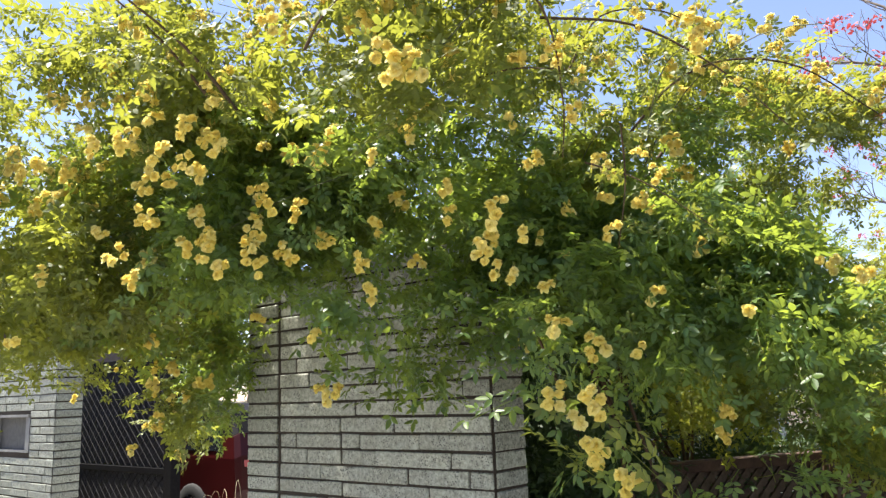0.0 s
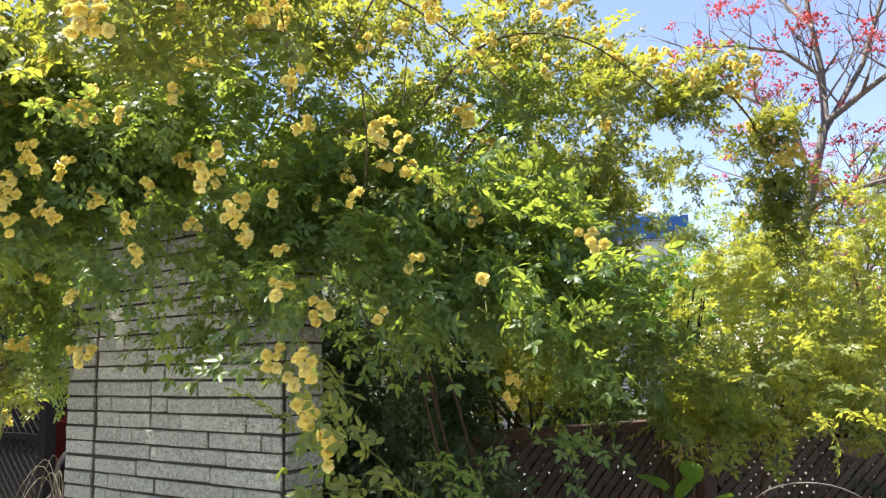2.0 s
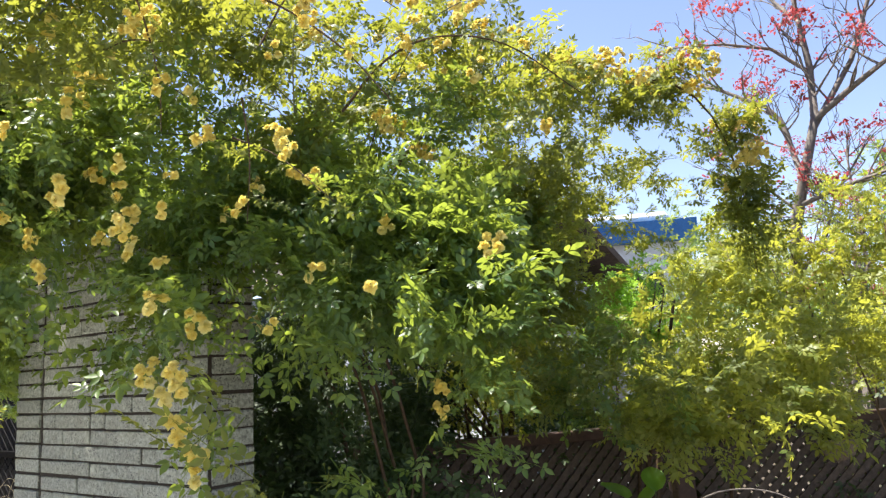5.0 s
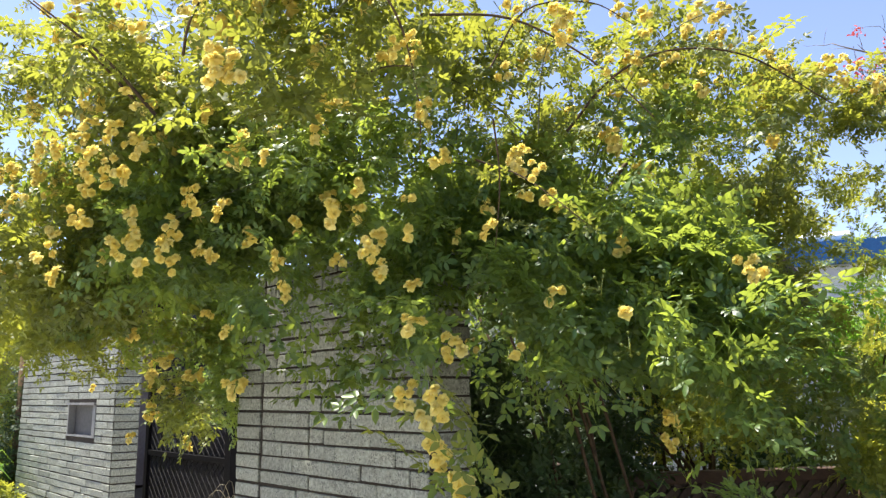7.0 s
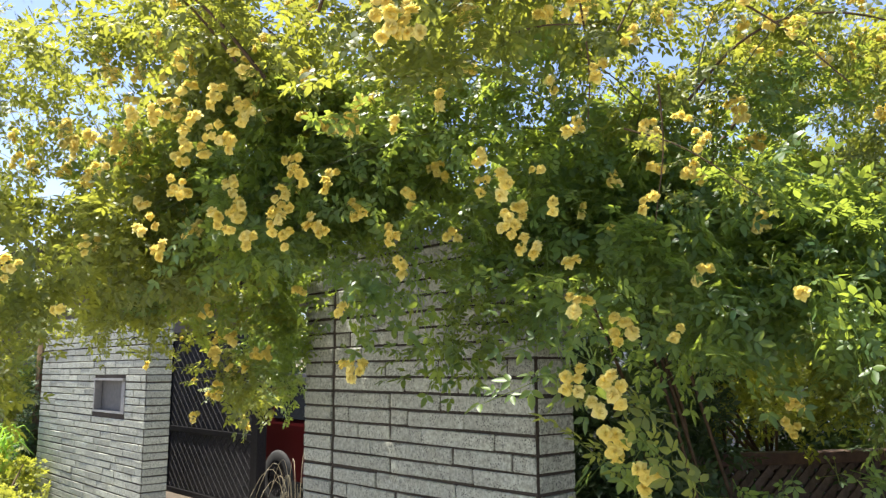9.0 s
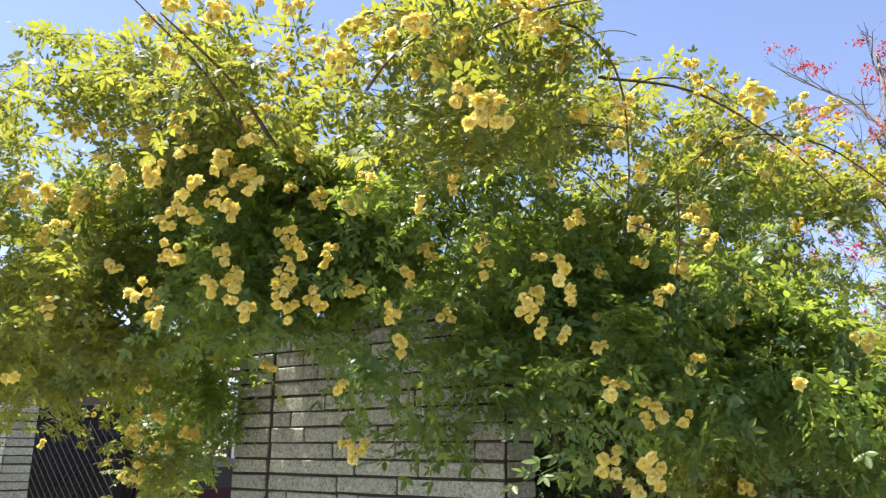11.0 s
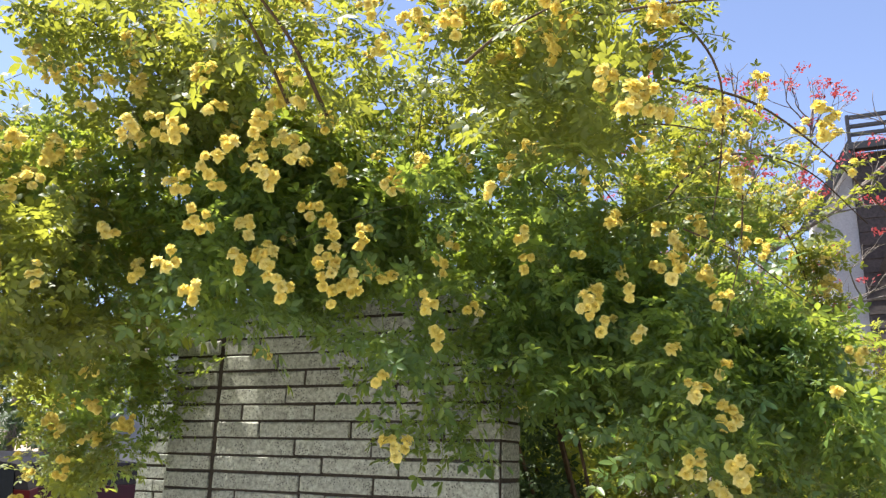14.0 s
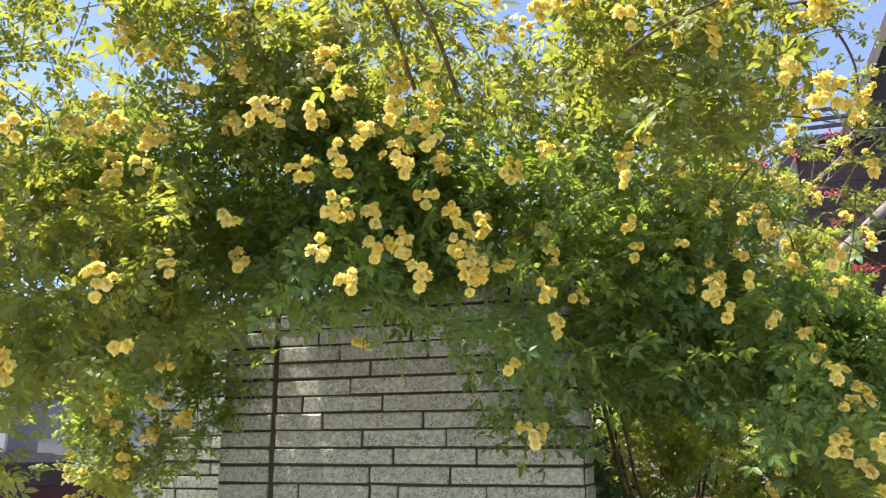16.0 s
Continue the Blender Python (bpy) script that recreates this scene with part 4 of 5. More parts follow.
arc = [Vector((-0.42 + 0.54 * u, 3.42 + 0.18 * u, 0.86 + 0.72 * u * (1 - u) + 0.03 * u + 0.008 * math.sin(9 * u))) for u in [n / 14 for n in range(15)]]
part("cane", tube(bmesh.new(), [ROSE_IN @ p for p in arc], [0.0042 - 0.00018 * n for n in range(15)], 6), BARK, rose, "pale dry arching cane", True)


# ---- shrubs behind the fence ----
def shrub(name, x, y, label, blobs, mat, seed, size=(0.9, 1.5), stems=9, gap=0.5):
    s = empty(name, x, y, 0)
    tagged(s, label, "shrub")
    foliage("foliage", SPRAYS_FAR if mat is HEDGE else SPRAYS, in_blobs(blobs, seed, gap, 1.8) - np.array((x, y, 0)), mat, s, seed, 0.0, size, "crowded small leaves")
    r = random.Random(seed)
    for i in range(stems):
        bx, by, bz, rx, ry, rz, n = r.choice(blobs)
        end = Vector((bx - x + r.uniform(-0.6, 0.6) * rx, by - y + r.uniform(-0.6, 0.6) * ry, bz + r.uniform(-0.3, 0.6) * rz))
        a = Vector((r.uniform(-0.15, 0.15), r.uniform(-0.15, 0.15), 0))
        part("stem", tube(bmesh.new(), [a, a.lerp(end, 0.5) + Vector((r.uniform(-0.1, 0.1), 0, 0.1)), end], [0.018, 0.012, 0.005], 5), CANE, s, smooth=True)
    return s


shrub("garden_shrub", -1.0, 5.4, "yellow-green leafy shrub spilling over the fence", [(-1.1, 4.9, 1.58, 0.65, 0.5, 0.30, 120), (-0.7, 5.6, 1.56, 0.7, 0.45, 0.34, 250), (-0.95, 5.2, 1.32, 0.35, 0.2, 0.2, 130), (-0.85, 4.7, 1.30, 0.42, 0.2, 0.2, 150), (-0.3, 5.4, 1.32, 0.35, 0.2, 0.2, 100), (-1.6, 4.5, 1.5, 0.45, 0.4, 0.3, 180), (-0.3, 4.6, 1.42, 0.32, 0.25, 0.22, 70), (-0.35, 4.85, 1.28, 0.4, 0.2, 0.16, 110), (-0.42, 4.2, 1.26, 0.34, 0.16, 0.14, 120), (-0.55, 4.3, 1.25, 0.3, 0.2, 0.15, 80), (-0.95, 6.2, 2.0, 0.5, 0.25, 0.4, 240)], SHRUB, 31, stems=3, gap=0.8)
shrub("garden_shrub", 0.5, 6.9, "broad olive-green shrub above the lattice", [(0.3, 6.9, 1.7, 0.9, 0.5, 0.42, 520), (1.2, 7.2, 1.8, 0.9, 0.5, 0.55, 320), (0.0, 7.3, 1.4, 0.5, 0.3, 0.35, 150)], SHRUB, 32, gap=0.8)
shrub("garden_shrub", -0.1, 6.2, "trailing green shrub over the basket", [(-0.25, 5.9, 1.5, 0.5, 0.3, 0.28, 210), (0.4, 6.4, 1.4, 0.45, 0.3, 0.4, 200)], SHRUB, 33, (0.7, 1.2), 3, gap=0.8)
shrub("fern_bush", -1.5, 5.8, "bright green feathery bush in the sun", [(-1.22, 5.4, 1.80, 0.36, 0.2, 0.34, 260), (-1.8, 6.2, 1.75, 0.4, 0.3, 0.4, 200)], FERN, 34, (0.8, 1.2))
shrub("garden_shrub", -0.4, 7.8, "tall airy yellow-green shrub before the tree", [(-0.5, 8.2, 2.45, 0.8, 0.5, 0.55, 330), (-1.2, 8.0, 2.35, 0.5, 0.4, 0.5, 200), (0.5, 8.4, 2.5, 0.7, 0.5, 0.6, 220)], SHRUB, 36, (0.9, 1.5), gap=0.8)
# Four dark leaf masses, added to stand in for shade and close bright gaps.
shrub("shade_filler", -2.35, 3.35, "dark leaf mass added for the deep shade behind the pier", [(-2.2, 3.15, 1.0, 0.55, 0.22, 0.9, 560), (-2.0, 3.8, 0.9, 0.3, 0.25, 0.7, 300), (-2.15, 3.05, 0.6, 0.42, 0.16, 0.55, 340), (-2.75, 3.62, 0.95, 0.42, 0.3, 0.95, 560)], HEDGE, 45, gap=0.0)
shrub("shade_filler", -11.0, 6.9, "dark leaf mass added to dim the gap beyond the parked car", [(-11.0, 6.95, 1.3, 1.1, 0.35, 1.3, 460)], HEDGE, 46, (1.2, 2.0), 5)
shrub("shade_filler", -2.0, 5.6, "dark leaf mass added as shade behind the lattice", [(-2.7, 4.8, 0.8, 0.45, 0.5, 0.8, 520), (-2.6, 4.4, 1.75, 0.6, 0.4, 0.5, 240), (-2.1, 5.7, 0.8, 0.45, 0.5, 0.8, 620), (-1.6, 6.6, 0.8, 0.45, 0.4, 0.8, 520)], HEDGE, 38, (1.1, 1.7))
shrub("shade_filler", 0.1, 7.6, "dark leaf mass added as shade behind the lattice", [(-0.7, 7.0, 0.65, 0.5, 0.4, 0.6, 340), (0.3, 7.8, 0.65, 0.6, 0.4, 0.6, 340), (0.5, 8.0, 1.55, 0.9, 0.4, 0.6, 380), (1.0, 8.3, 0.65, 0.5, 0.4, 0.6, 260)], HEDGE, 39)
shrub("garden_shrub", -2.4, 5.2, "leafy shrub between rose and fence", [(-2.3, 5.0, 1.6, 0.5, 0.5, 0.5, 300)], SHRUB, 37)
# Undergrowth in the darkened leaf, so shade is part of its colour.
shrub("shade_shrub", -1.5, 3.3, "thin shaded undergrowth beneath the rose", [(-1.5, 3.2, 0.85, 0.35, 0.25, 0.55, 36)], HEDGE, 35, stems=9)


# ---- red-flowering tree ----
def bare_tree(x, y, seed, label):
    t = empty("coral_tree", x, y, 0)
    tagged(t, label, "tree")
    r = random.Random(seed)
    ends = []

    def grow(p, d, length, radius, depth, holder, name):
        pts = [p]
        q = p.copy()
        for i in range(4):
            d = (d + Vector((r.uniform(-0.2, 0.2), r.uniform(-0.2, 0.2), r.uniform(-0.05, 0.14)))).normalized()
            q = q + d * length / 4
            pts.append(q.copy())
        tube(holder, pts, [radius * (1 - 0.11 * i) for i in range(5)], 8 if depth > 3 else 5 if depth > 1 else 3)
        if depth == 0:
            ends.append((q, d))
            return
        for i in range(r.choice((2, 2, 3))):
            side = Vector((r.uniform(-1, 1), r.uniform(-1, 1), r.uniform(-0.3, 0.5)))
            grow(pts[r.choice((2, 3, 4, 4))], (d * 0.8 + side * 0.85).normalized(), length * r.uniform(0.58, 0.82), radius * 0.58, depth - 1, holder, name)

    trunk = bmesh.new()
    tube(trunk, [(0, 0, 0), (0.02, 0, 1.2), (0.10, 0, 2.2), (0.17, 0, 2.85), (0.29, 0, 3.3), (0.48, 0, 3.97)], [0.11, 0.088, 0.07, 0.06, 0.053, 0.044], 10)
    part("trunk", trunk, BARK, t, "grey-brown trunk", True)
    limbs = [([(0.48, 0, 3.95), (0.47, 0.1, 4.57), (0.38, 0.2, 5.31), (0.35, 0.3, 6.2)], 0.046), ([(0.48, 0, 3.95), (0.89, -0.1, 4.18), (1.24, -0.2, 4.35), (1.9, -0.3, 4.9)], 0.04),
             ([(0.29, 0, 3.35), (0.13, 0.1, 4.01), (-0.02, 0.15, 4.24), (-0.57, 0.2, 4.62), (-0.85, 0.2, 4.75)], 0.036), ([(0.47, 0.1, 4.5), (0.15, -0.1, 4.80), (-0.3, -0.3, 4.93), (-0.85, -0.4, 5.02)], 0.024),
             ([(0.22, 0, 3.05), (0.6, -0.2, 3.12), (0.96, -0.3, 3.18), (1.6, -0.4, 3.3)], 0.03), ([(0.2, 0, 3.0), (-0.05, -0.2, 3.28), (-0.5, -0.3, 3.5)], 0.018),
             ([(0.45, 0, 3.85), (0.85, 0.3, 4.6), (1.1, 0.5, 5.4), (1.2, 0.6, 6.0)], 0.036), ([(0.12, 0, 2.3), (0.42, -0.05, 2.6), (0.58, 0, 3.1), (0.9, 0.1, 3.6)], 0.022), ([(0.42, 0.15, 5.1), (0.0, 0.3, 5.7), (-0.5, 0.3, 6.1)], 0.022)]
    for pts, rad in limbs:
        bm = bmesh.new()
        pts = [Vector(p) for p in pts]
        n = len(pts)
        tube(bm, pts, [rad * (1 - 0.6 * i / (n - 1)) for i in range(n)], 7)
        for i in range(1, n):
            for k in range(4):
                p = pts[i - 1].lerp(pts[i], r.uniform(0.3, 1.0))
                d = (pts[i] - pts[i - 1]).normalized() * 0.8 + Vector((r.uniform(-1, 1), r.uniform(-1, 1), r.uniform(-0.35, 0.5)))
                grow(p, d.normalized(), r.uniform(0.28, 0.5), rad * 0.36, 2, bm, "limb")
        part("limb", bm, BARK, t, "", True)
    v, f = leaflet(0.55, 0.25)
    pos, rot = [], []
    keep = [e for e in ends if r.random() < 0.27]
    for p, d in keep:
        for i in range(r.randrange(18, 34)):
            pos.append(p + Vector((r.gauss(0, 0.05), r.gauss(0, 0.05), r.gauss(0.015, 0.022))))
    n = len(pos)
    gg = np.random.default_rng(seed)
    vv, ff = spread(v, f, turns(gg.uniform(0, math.tau, n), gg.normal(0.5, 0.6, n), gg.normal(0, 0.5, n)), np.array([tuple(p) for p in pos]), gg.uniform(0.032, 0.056, n))
    ob = new("blossoms", tri_mesh("blossoms", vv, ff, [CORAL]))
    ob.parent = t
    tagged(ob, "loose red-pink blossom tufts at the twig ends", kind="stuff")
    return t


bare_tree(-1.32, 9.4, 3, "bare-branched tree with tufts of coral-red blossom")
bare_tree(-1.0, 10.5, 14, "small bare tree behind the coral-flowered one").scale = (0.62, 0.62, 0.62)


# ---- house behind ----
def wall_box(name, parent, mat, *a, label="", **k):
    return part(name, boxed(*a, **k), mat, parent, label)


def prism(profile, y0, y1):
    """A flat outline in x and z, drawn out along y."""
    bm = bmesh.new()
    front, back = ([bm.verts.new((x, y, z)) for x, z in profile] for y in (y0, y1))
    n = len(profile)
    bm.faces.new(front)
    bm.faces.new(back[::-1])
    for i in range(n):
        bm.faces.new((front[i], back[i], back[(i + 1) % n], front[(i + 1) % n]))
    bmesh.ops.recalc_face_normals(bm, faces=bm.faces)
    return bm


house = empty("shingled_house", 1.2, 13.0, 0)
tagged(house, "two-storey house with weathered shingles and white stucco", "house")
part("side_wall", prism([(-1.37, 0), (-0.763, 0), (-0.763, 6.18), (-1.37, 5.28)], -0.72, 6.0), STUCCO, house, "white stucco side wall")
part("gable_wall", prism([(-0.76, 0), (5.0, 0), (5.0, 6.14), (-0.76, 6.14)], -0.75, 6.0), SHINGLE, house, "weathered brown shingle wall")
row = mesh_of("shingle_course", boxed(0, 5.7, -0.03, 0.0, 0, 0.205, bevel=0.005), SHINGLE)
for i in range(24):
    share("shingle_course", row, house, pose(-0.755, -0.752, 1.2 + i * 0.205, -4, 0, 0))
part("rake_board", prism([(-1.52, 5.03), (-1.42, 4.99), (-0.70, 6.12), (-0.78, 6.30)], -0.92, -0.74), TRIM_DARK, house, "dark sloping rake board")
wall_box("parapet_beam", house, TRIM_DARK, -0.78, 5.2, -0.95, -0.78, 6.143, 6.25, label="dark beam along the parapet")
for z in (6.40, 6.53, 6.68):
    wall_box("parapet_rail", house, TRIM_DARK, -0.72, 5.2, -0.9, -0.84, z - 0.025, z + 0.025)
for i in range(5):
    wall_box("rail_post", house, TRIM_DARK, -0.775 + i * 1.4, -0.725 + i * 1.4, -0.91, -0.83, 6.251, 6.71)
part("upper_roof", prism([(-0.02, 6.25), (0.95, 8.35), (2.6, 9.6), (4.6, 8.3), (4.6, 6.25)], -0.55, 5.0), SHINGLE, house, "dark upper gable")
part("upper_rake", prism([(-0.12, 6.25), (0.02, 6.25), (1.0, 8.38), (2.62, 9.62), (2.58, 9.74), (0.88, 8.46)], -0.8, -0.553), TRIM_BROWN, house, "grey rake board of the upper gable")
lo = part("lower_roof", boxed(0, 5.0, -0.8, 0.0, 0, 0.16), ROOF, house, "brown lower roof slope")
lo.matrix_basis = pose(-0.46, -0.8, 4.20, 0, -42, 0)
fa = part("fascia", boxed(0, 5.0, -0.9, -0.803, -0.16, 0.12), TRIM_DARK, house, "dark fascia board")
fa.matrix_basis = pose(-0.46, -0.8, 4.20, 0, -42, 0)
gu = part("gutter", tube(bmesh.new(), [(-0.05, -0.97, 0.0), (5.0, -0.97, 0.0)], 0.075, 10), TRIM_BROWN, house, "round brown gutter pipe", True)
gu.matrix_basis = pose(-0.46, -0.8, 4.20, 0, -42, 0)

# ---- low white building with blue trim ----
shed = empty("white_building", -8.3, 20.9, 0, 24)
tagged(shed, "white building with a bright blue fascia", "building")
wall_box("wall", shed, WHITE, -1.9, 1.9, 0.0, 4.0, 0, 4.75)
wall_box("fascia", shed, BLUE, -2.1, 2.1, -0.2, 4.2, 4.75, 5.35, label="bright blue fascia")
wall_box("roof", shed, WHITE, -1.4, 1.4, 0.1, 3.5, 5.35, 5.65, bevel=0.12)
for i in range(2):
    w = wall_box("window", shed, GLASS, -1.2 + i * 1.5, -0.4 + i * 1.5, -0.03, 0.01, 3.0, 3.9)
    wall_box("window_sill", w, WHITE, -1.25 + i * 1.5, -0.35 + i * 1.5, -0.08, -0.03, 2.92, 3.0)

# ---- garage across the drive ----
garage = empty("garage", -9.0, 11.0, 0)
tagged(garage, "grey lap-sided garage with white corner boards", "garage")
wall_box("wall", garage, SIDING, -3.5, 3.2, -1.0, 4.0, 0, 3.0)
board = mesh_of("siding_board", boxed(0, 6.6, -0.02, 0.0, 0, 0.2, bevel=0.004), SIDING)
for i in range(14):
    share("siding_board", board, garage, pose(-3.45, -1.003, 0.1 + 0.205 * i, -4, 0, 0))
for x in (-3.55, 0.6, 3.1):
    wall_box("corner_board", garage, WHITE, x, x + 0.16, -1.07, -0.95, 0, 3.0)
wall_box("garage_door", garage, SIDING, -2.7, 0.2, -1.06, -1.03, 0.02, 2.2)
for s, a in ((-1, 24), (1, -24)):
    rf = part("roof", boxed(-3.9, 3.6, -2.9 if s < 0 else 0, 0 if s < 0 else 2.9, 0, 0.14), ROOF, garage, "brown roof slope")
    rf.matrix_basis = pose(0, 1.5, 4.2, a, 0, 0)

# ---- house at the left ----
bung = empty("brown_house", -18.0, 5.6, 0)
tagged(bung, "low brown house with a wide dark eave", "house")
wall_box("wall", bung, TRIM_BROWN, -4, 4, -2, 3, 0, 2.9)
wall_box("eave", bung, TRIM_DARK, -4.6, 4.6, -2.7, 3.7, 2.9, 3.1, label="dark overhanging eave")
rf = part("roof", boxed(-4.6, 4.6, -3.4, 0, 0, 0.12), ROOF, bung, "brown shingle roof slope")
rf.matrix_basis = pose(0, 0.5, 4.35, 21, 0, 0)
rf = part("roof", boxed(-4.6, 4.6, 0, 3.4, 0, 0.12), ROOF, bung, "brown shingle roof slope")
rf.matrix_basis = pose(0, 0.5, 4.35, -21, 0, 0)
for x in (-2.5, 0.5, 2.4):
    w = wall_box("window", bung, GLASS, x, x + 1.0, -2.03, -1.99, 1.1, 2.2)
    wall_box("window_frame", w, WHITE, x - 0.06, x + 1.06, -2.02, -1.995, 1.02, 1.1)


# ---- red car ----
def car(x, y, rz):
    c = empty("parked_car", x, y, 0.02, rz)
    tagged(c, "dark red parked car with black windows", "car")
    side = [(-2.1, 0.35), (-2.15, 0.6), (-2.12, 0.95), (-2.02, 1.18), (-1.82, 1.40), (-0.9, 1.49), (0.3, 1.5), (0.75, 1.42), (1.35, 0.98), (1.95, 0.86), (2.12, 0.65), (2.1, 0.35)]

    def shell(profile):
        """The car's width drawn out from a side outline, narrowing towards the roof."""
        bm = bmesh.new()
        rows = []
        for u, squeeze in ((-0.86, 1), (-0.80, 0.3), (0.80, 0.3), (0.86, 1)):
            row = []
            for px, pz in profile:
                inward = 0.16 * max(0, (pz - 0.95) / 0.55)
                yy = u * (1 - inward)
                dz = 0 if squeeze < 1 else -0.03
                row.append(bm.verts.new((px * (0.985 if squeeze == 1 else 1), yy, pz + dz)))
            rows.append(row)
        for a, b in zip(rows, rows[1:]):
            for i in range(len(profile) - 1):
                bm.faces.new((a[i], a[i + 1], b[i + 1], b[i]))
            bm.faces.new((a[-1], a[0], b[0], b[-1]))
        bm.faces.new(rows[0])
        bm.faces.new(rows[-1][::-1])
        bmesh.ops.recalc_face_normals(bm, faces=bm.faces)
        return bm

    body = part("body", shell(side[:4] + [(1.08, 1.18)] + side[8:]), CAR_RED, c, "glossy dark red bodywork")
    part("cabin", shell([(-2.0, 1.185)] + side[4:8] + [(1.06, 1.185)]), IRON, c, "dark cabin and roof")
    for s in (-1, 1):
        for a, b in ((-1.85, -1.12), (-1.05, -0.35), (-0.28, 0.45)):
            w = bmesh.new()
            ps = [(a, 1.0), (b, 1.0), (b - (0.02 if b < 0 else 0.0), 1.38), (a + (0.16 if a < -1.5 else 0.0), 1.36)]
            vs = [w.verts.new((px, s * (0.862 * (1 - 0.16 * max(0, (pz - 0.95) / 0.55)) + 0.006), pz)) for px, pz in ps]
            w.faces.new(vs)
            part("side_window", w, GLASS, c, "black side window")
        part("door_handle", boxed(-0.5, -0.34, s * 0.875 - 0.012, s * 0.875 + 0.012, 0.84, 0.87, bevel=0.004), CHROME, body)
        part("mirror", boxed(0.62, 0.78, s * 0.95 - 0.09, s * 0.95 + 0.09, 0.98, 1.1, bevel=0.03), CAR_RED, c)
        part("headlight", boxed(2.0, 2.1, s * 0.62 - 0.16, s * 0.62 + 0.16, 0.66, 0.8, bevel=0.02), CHROME, c)
        part("tail_light", boxed(-2.13, -2.05, s * 0.66 - 0.12, s * 0.66 + 0.12, 0.72, 0.92, bevel=0.02), CORAL, c)
        for px in (-1.3, 1.35):
            wheel = empty("wheel", px, s * 0.78, 0.32)
            wheel.parent = c
            wheel.matrix_basis = pose(px, s * 0.80, 0.32, 90, 0, 0)
            part("tyre", lathe(bmesh.new(), [(0.2, -0.09), (0.29, -0.1), (0.32, -0.07), (0.32, 0.07), (0.29, 0.1), (0.2, 0.09)], 24), RUBBER, wheel, "", True)
            part("rim", lathe(bmesh.new(), [(0.0, -0.06), (0.1, -0.07), (0.2, -0.08), (0.2, 0.08), (0.1, 0.07), (0.0, 0.06)], 16), CHROME, wheel)
    w = bmesh.new()
    w.faces.new([w.verts.new(p) for p in ((1.33, -0.74, 1.01), (1.33, 0.74, 1.01), (0.78, 0.66, 1.42), (0.78, -0.66, 1.42))])
    part("windscreen", w, GLASS, c, "dark windscreen")
    part("roof_trim", boxed(-1.1, 0.6, 0.70, 0.725, 1.47, 1.49), CHROME, c, "bright roof strip")
    part("roof_trim", boxed(-1.1, 0.6, -0.725, -0.70, 1.47, 1.49), CHROME, c, "bright roof strip")


car(-9.25, 5.95, 180)

# ---- garden beside the left pier ----
ivy = empty("ivy_column", -10.25, 3.1, 0)
tagged(ivy, "brown post grown over with ivy at the pier", "ivy")
part("post", tube(bmesh.new(), [(0, 0, 0), (0.02, 0, 1.0), (0, 0, 2.1)], [0.06, 0.055, 0.05], 8), CANE, ivy, smooth=True)
foliage("foliage", SPRAYS_FAR, in_blobs([(-10.25, 3.05, 1.0, 0.18, 0.16, 1.0, 200)], 41) - np.array((-10.25, 3.1, 0)), HEDGE, ivy, 41)


def strap_plant(x, y, seed, label):
    p = empty("strap_leaf_plant", x, y, 0)
    tagged(p, label, "plant", "strap-leaved plants")
    r = random.Random(seed)
    for i in range(16):
        a, h, o = r.uniform(0, math.tau), r.uniform(0.6, 1.0), r.uniform(0.2, 0.5)
        c, s = math.cos(a), math.sin(a)
        bm = bmesh.new()
        pts = [(0.03 * c, 0.03 * s, 0), (o * 0.3 * c, o * 0.3 * s, h * 0.55), (o * 0.65 * c, o * 0.65 * s, h * 0.95), (o * c, o * s, h), (o * 1.35 * c, o * 1.35 * s, h * 0.82)]
        ws = [0.012, 0.024, 0.022, 0.015, 0.002]
        L = [bm.verts.new((q[0] - w * s, q[1] + w * c, q[2])) for q, w in zip(pts, ws)]
        M = [bm.verts.new((q[0], q[1], q[2] - w * 0.35)) for q, w in zip(pts, ws)]
        R = [bm.verts.new((q[0] + w * s, q[1] - w * c, q[2])) for q, w in zip(pts, ws)]
        for u, v in ((L, M), (M, R)):
            for k in range(4):
                bm.faces.new((u[k], v[k], v[k + 1], u[k + 1]))
        part("leaf", bm, FERN, p)


for i, (x, y) in enumerate(((-10.2, 2.5), (-10.8, 2.8), (-10.4, 2.1), (-11.2, 2.4), (-11.5, 3.1), (-9.8, 2.45), (-11.9, 2.7), (-10.9, 2.3))):
    strap_plant(x, y, 60 + i, "upright bright green strap-leaved garden plant")
shrub("garden_shrub", -9.0, 2.5, "low pale-leaved shrub at the foot of the pier", [(-9.5, 2.55, 0.4, 0.5, 0.35, 0.38, 220), (-8.7, 2.6, 0.22, 0.5, 0.25, 0.2, 120)], SHRUB, 42)
shrub("garden_shrub", -12.0, 4.5, "tall loose shrub beyond the pier", [(-12.2, 3.6, 1.3, 0.9, 0.7, 0.9, 520), (-11.2, 3.9, 1.3, 0.5, 0.5, 0.9, 320), (-13.2, 3.2, 1.0, 0.6, 0.6, 0.8, 260), (-12.6, 3.3, 2.4, 0.8, 0.5, 0.6, 300), (-14.0, 2.8, 2.0, 0.8, 0.5, 0.8, 260)], SHRUB, 43, (1.0, 1.8))


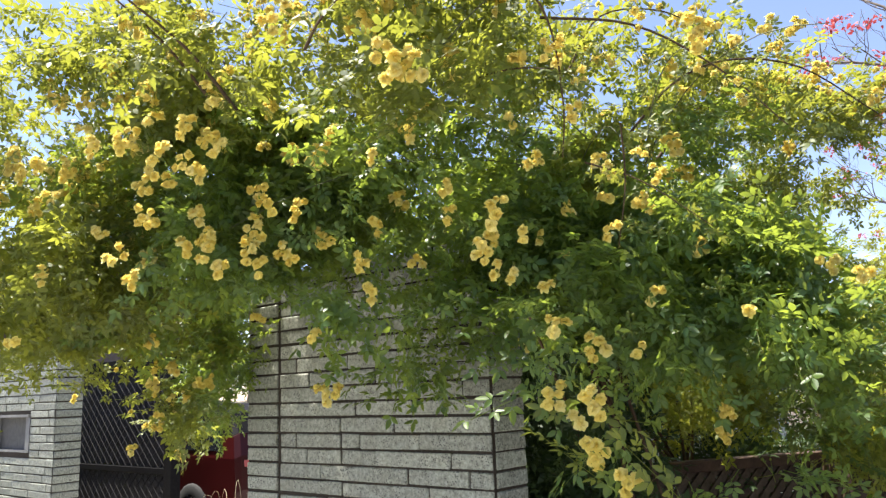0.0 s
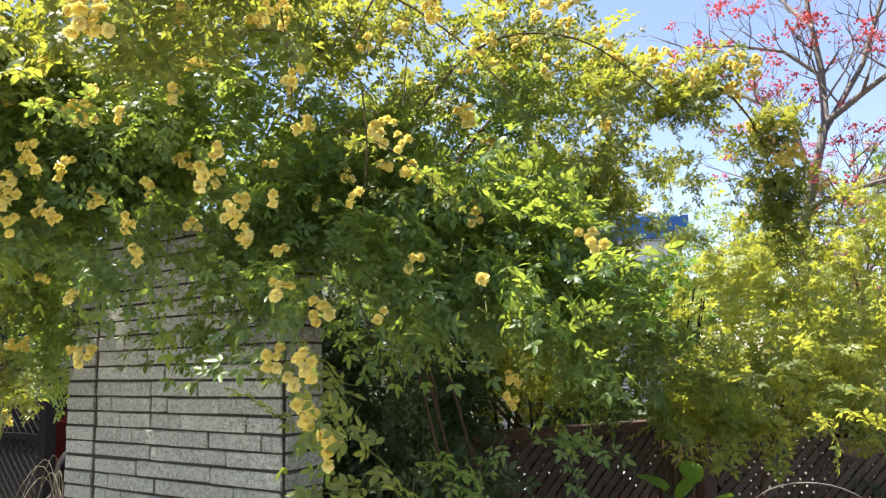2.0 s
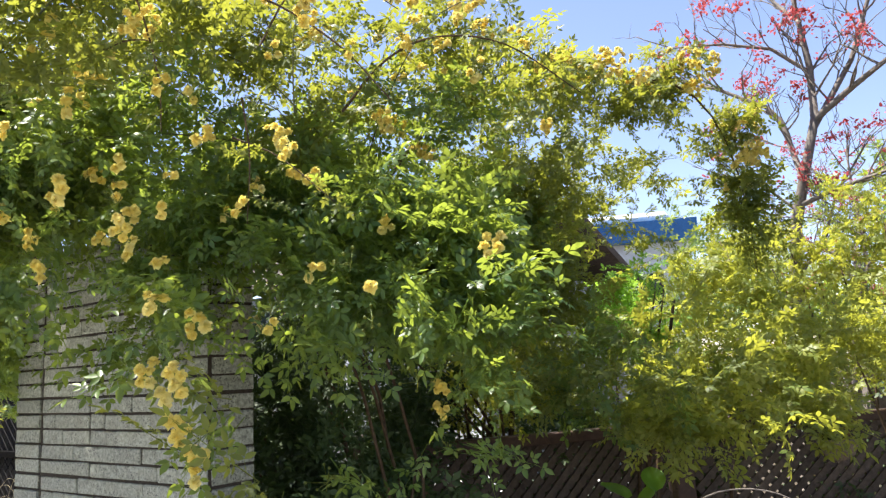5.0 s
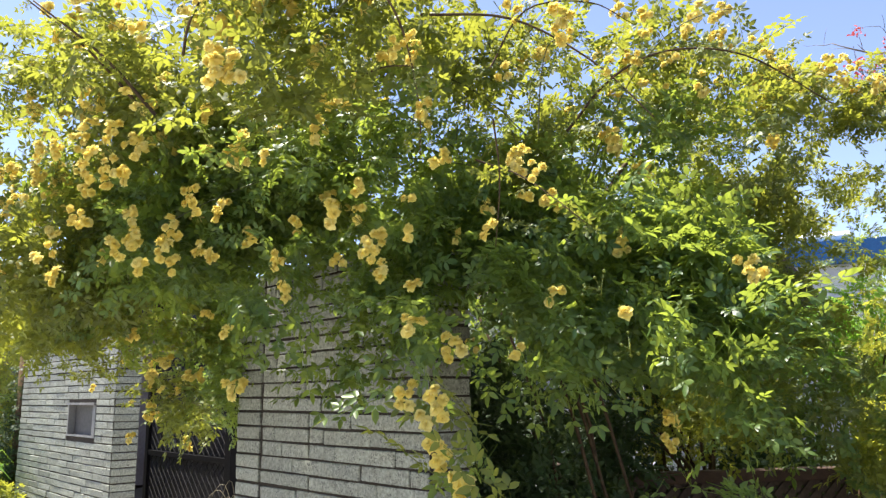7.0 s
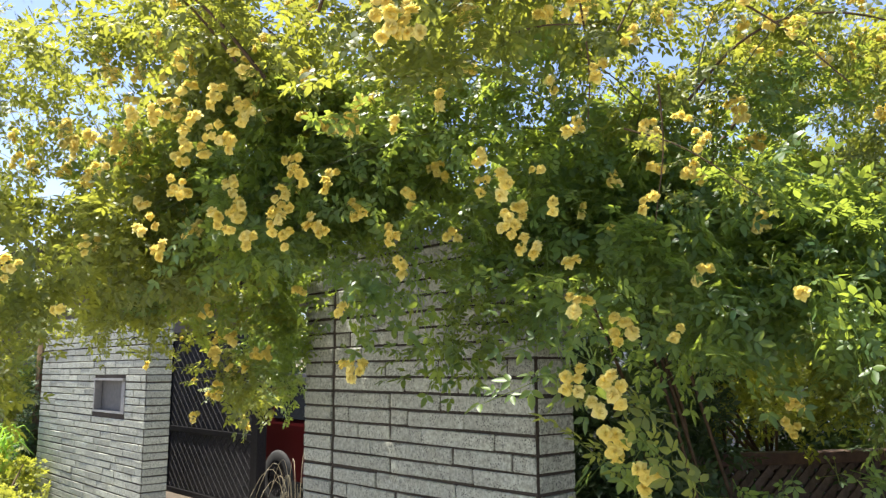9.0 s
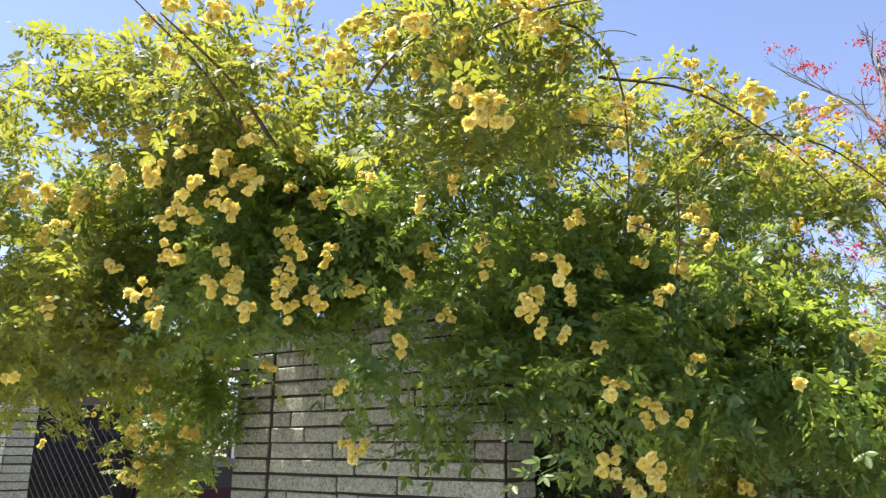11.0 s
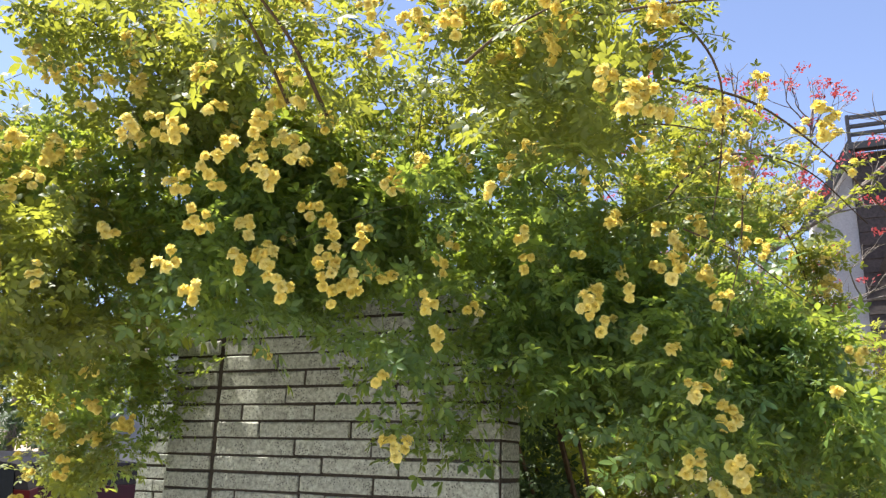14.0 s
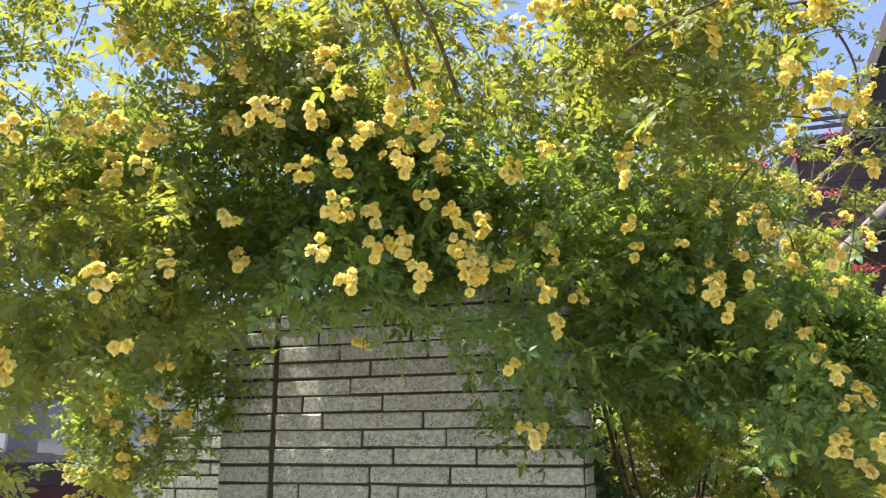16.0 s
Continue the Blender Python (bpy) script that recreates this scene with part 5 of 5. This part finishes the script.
def dry_grass(x, y, seed):
    c = empty("dry_grass_clump", x, y, 0)
    tagged(c, "pale dry arching grass beside the brick pier", "grass")
    r = random.Random(seed)
    for i in range(60):
        a, h, o = r.uniform(0, math.tau), r.uniform(0.55, 1.1), r.uniform(0.1, 0.36)
        k, q = math.cos(a), math.sin(a)
        foot, peak, tip = Vector((0.05 * k, 0.05 * q, 0)), Vector((o * 0.2 * k, o * 0.2 * q, h * r.uniform(1.2, 1.6))), Vector((o * 1.5 * k + r.uniform(-0.06, 0.06), o * 1.5 * q, h * r.uniform(0.5, 0.8)))
        pts = [foot * (1 - u) ** 2 + peak * 2 * u * (1 - u) + tip * u * u for u in [n / 11 for n in range(12)]]
        part("blade", tube(bmesh.new(), pts, [0.0028 - 0.00018 * n for n in range(12)], 3), STRAW, c, smooth=True)


dry_grass(-4.05, 2.92, 44)


# ---- far greenery that closes the view ----
def far_tree(x, y, h, r0, seed, mat=HEDGE):
    t = empty("garden_tree", x, y, 0)
    tagged(t, "leafy dark green garden tree in the distance" if mat is HEDGE else "airy olive-green garden tree beyond the fence", "tree", "distant trees")
    r = random.Random(seed)
    part("trunk", tube(bmesh.new(), [(0, 0, 0), (0.1, 0, h * 0.3), (0, 0.1, h * 0.7)], [0.18, 0.14, 0.06], 8), BARK, t, smooth=True)
    blobs = [(r.uniform(-0.5, 0.5) * r0, r.uniform(-0.4, 0.4) * r0, h * r.uniform(0.35, 0.9), r0 * 0.55, r0 * 0.5, h * 0.18, 58) for i in range(7)]
    foliage("crown", SPRAYS_FAR, in_blobs(blobs, seed, 0.3, 1.0), mat, t, seed, 0.0, (2.2, 3.6), "uneven crown of small leaves")


for i, (x, y, h, r0) in enumerate(((6, 15, 3.4, 2.2), (9, 12, 3.6, 2.4), (-9, 24, 4.0, 3.0), (-14, 20, 4.2, 3.0), (-19, 15, 4.0, 3.0), (-24, 11, 4.0, 3.0), (3.5, 10.5, 2.6, 1.6), (-22, 5, 4.0, 2.6))):
    far_tree(x, y, h, r0, 80 + i)
far_tree(-16.5, 12.0, 4.8, 2.6, 98)
far_tree(-1.6, 15.5, 4.8, 2.3, 95, LEAF)
far_tree(-4.4, 17.5, 5.4, 2.4, 96, LEAF)
far_tree(0.4, 14.0, 4.2, 1.8, 97, LEAF)
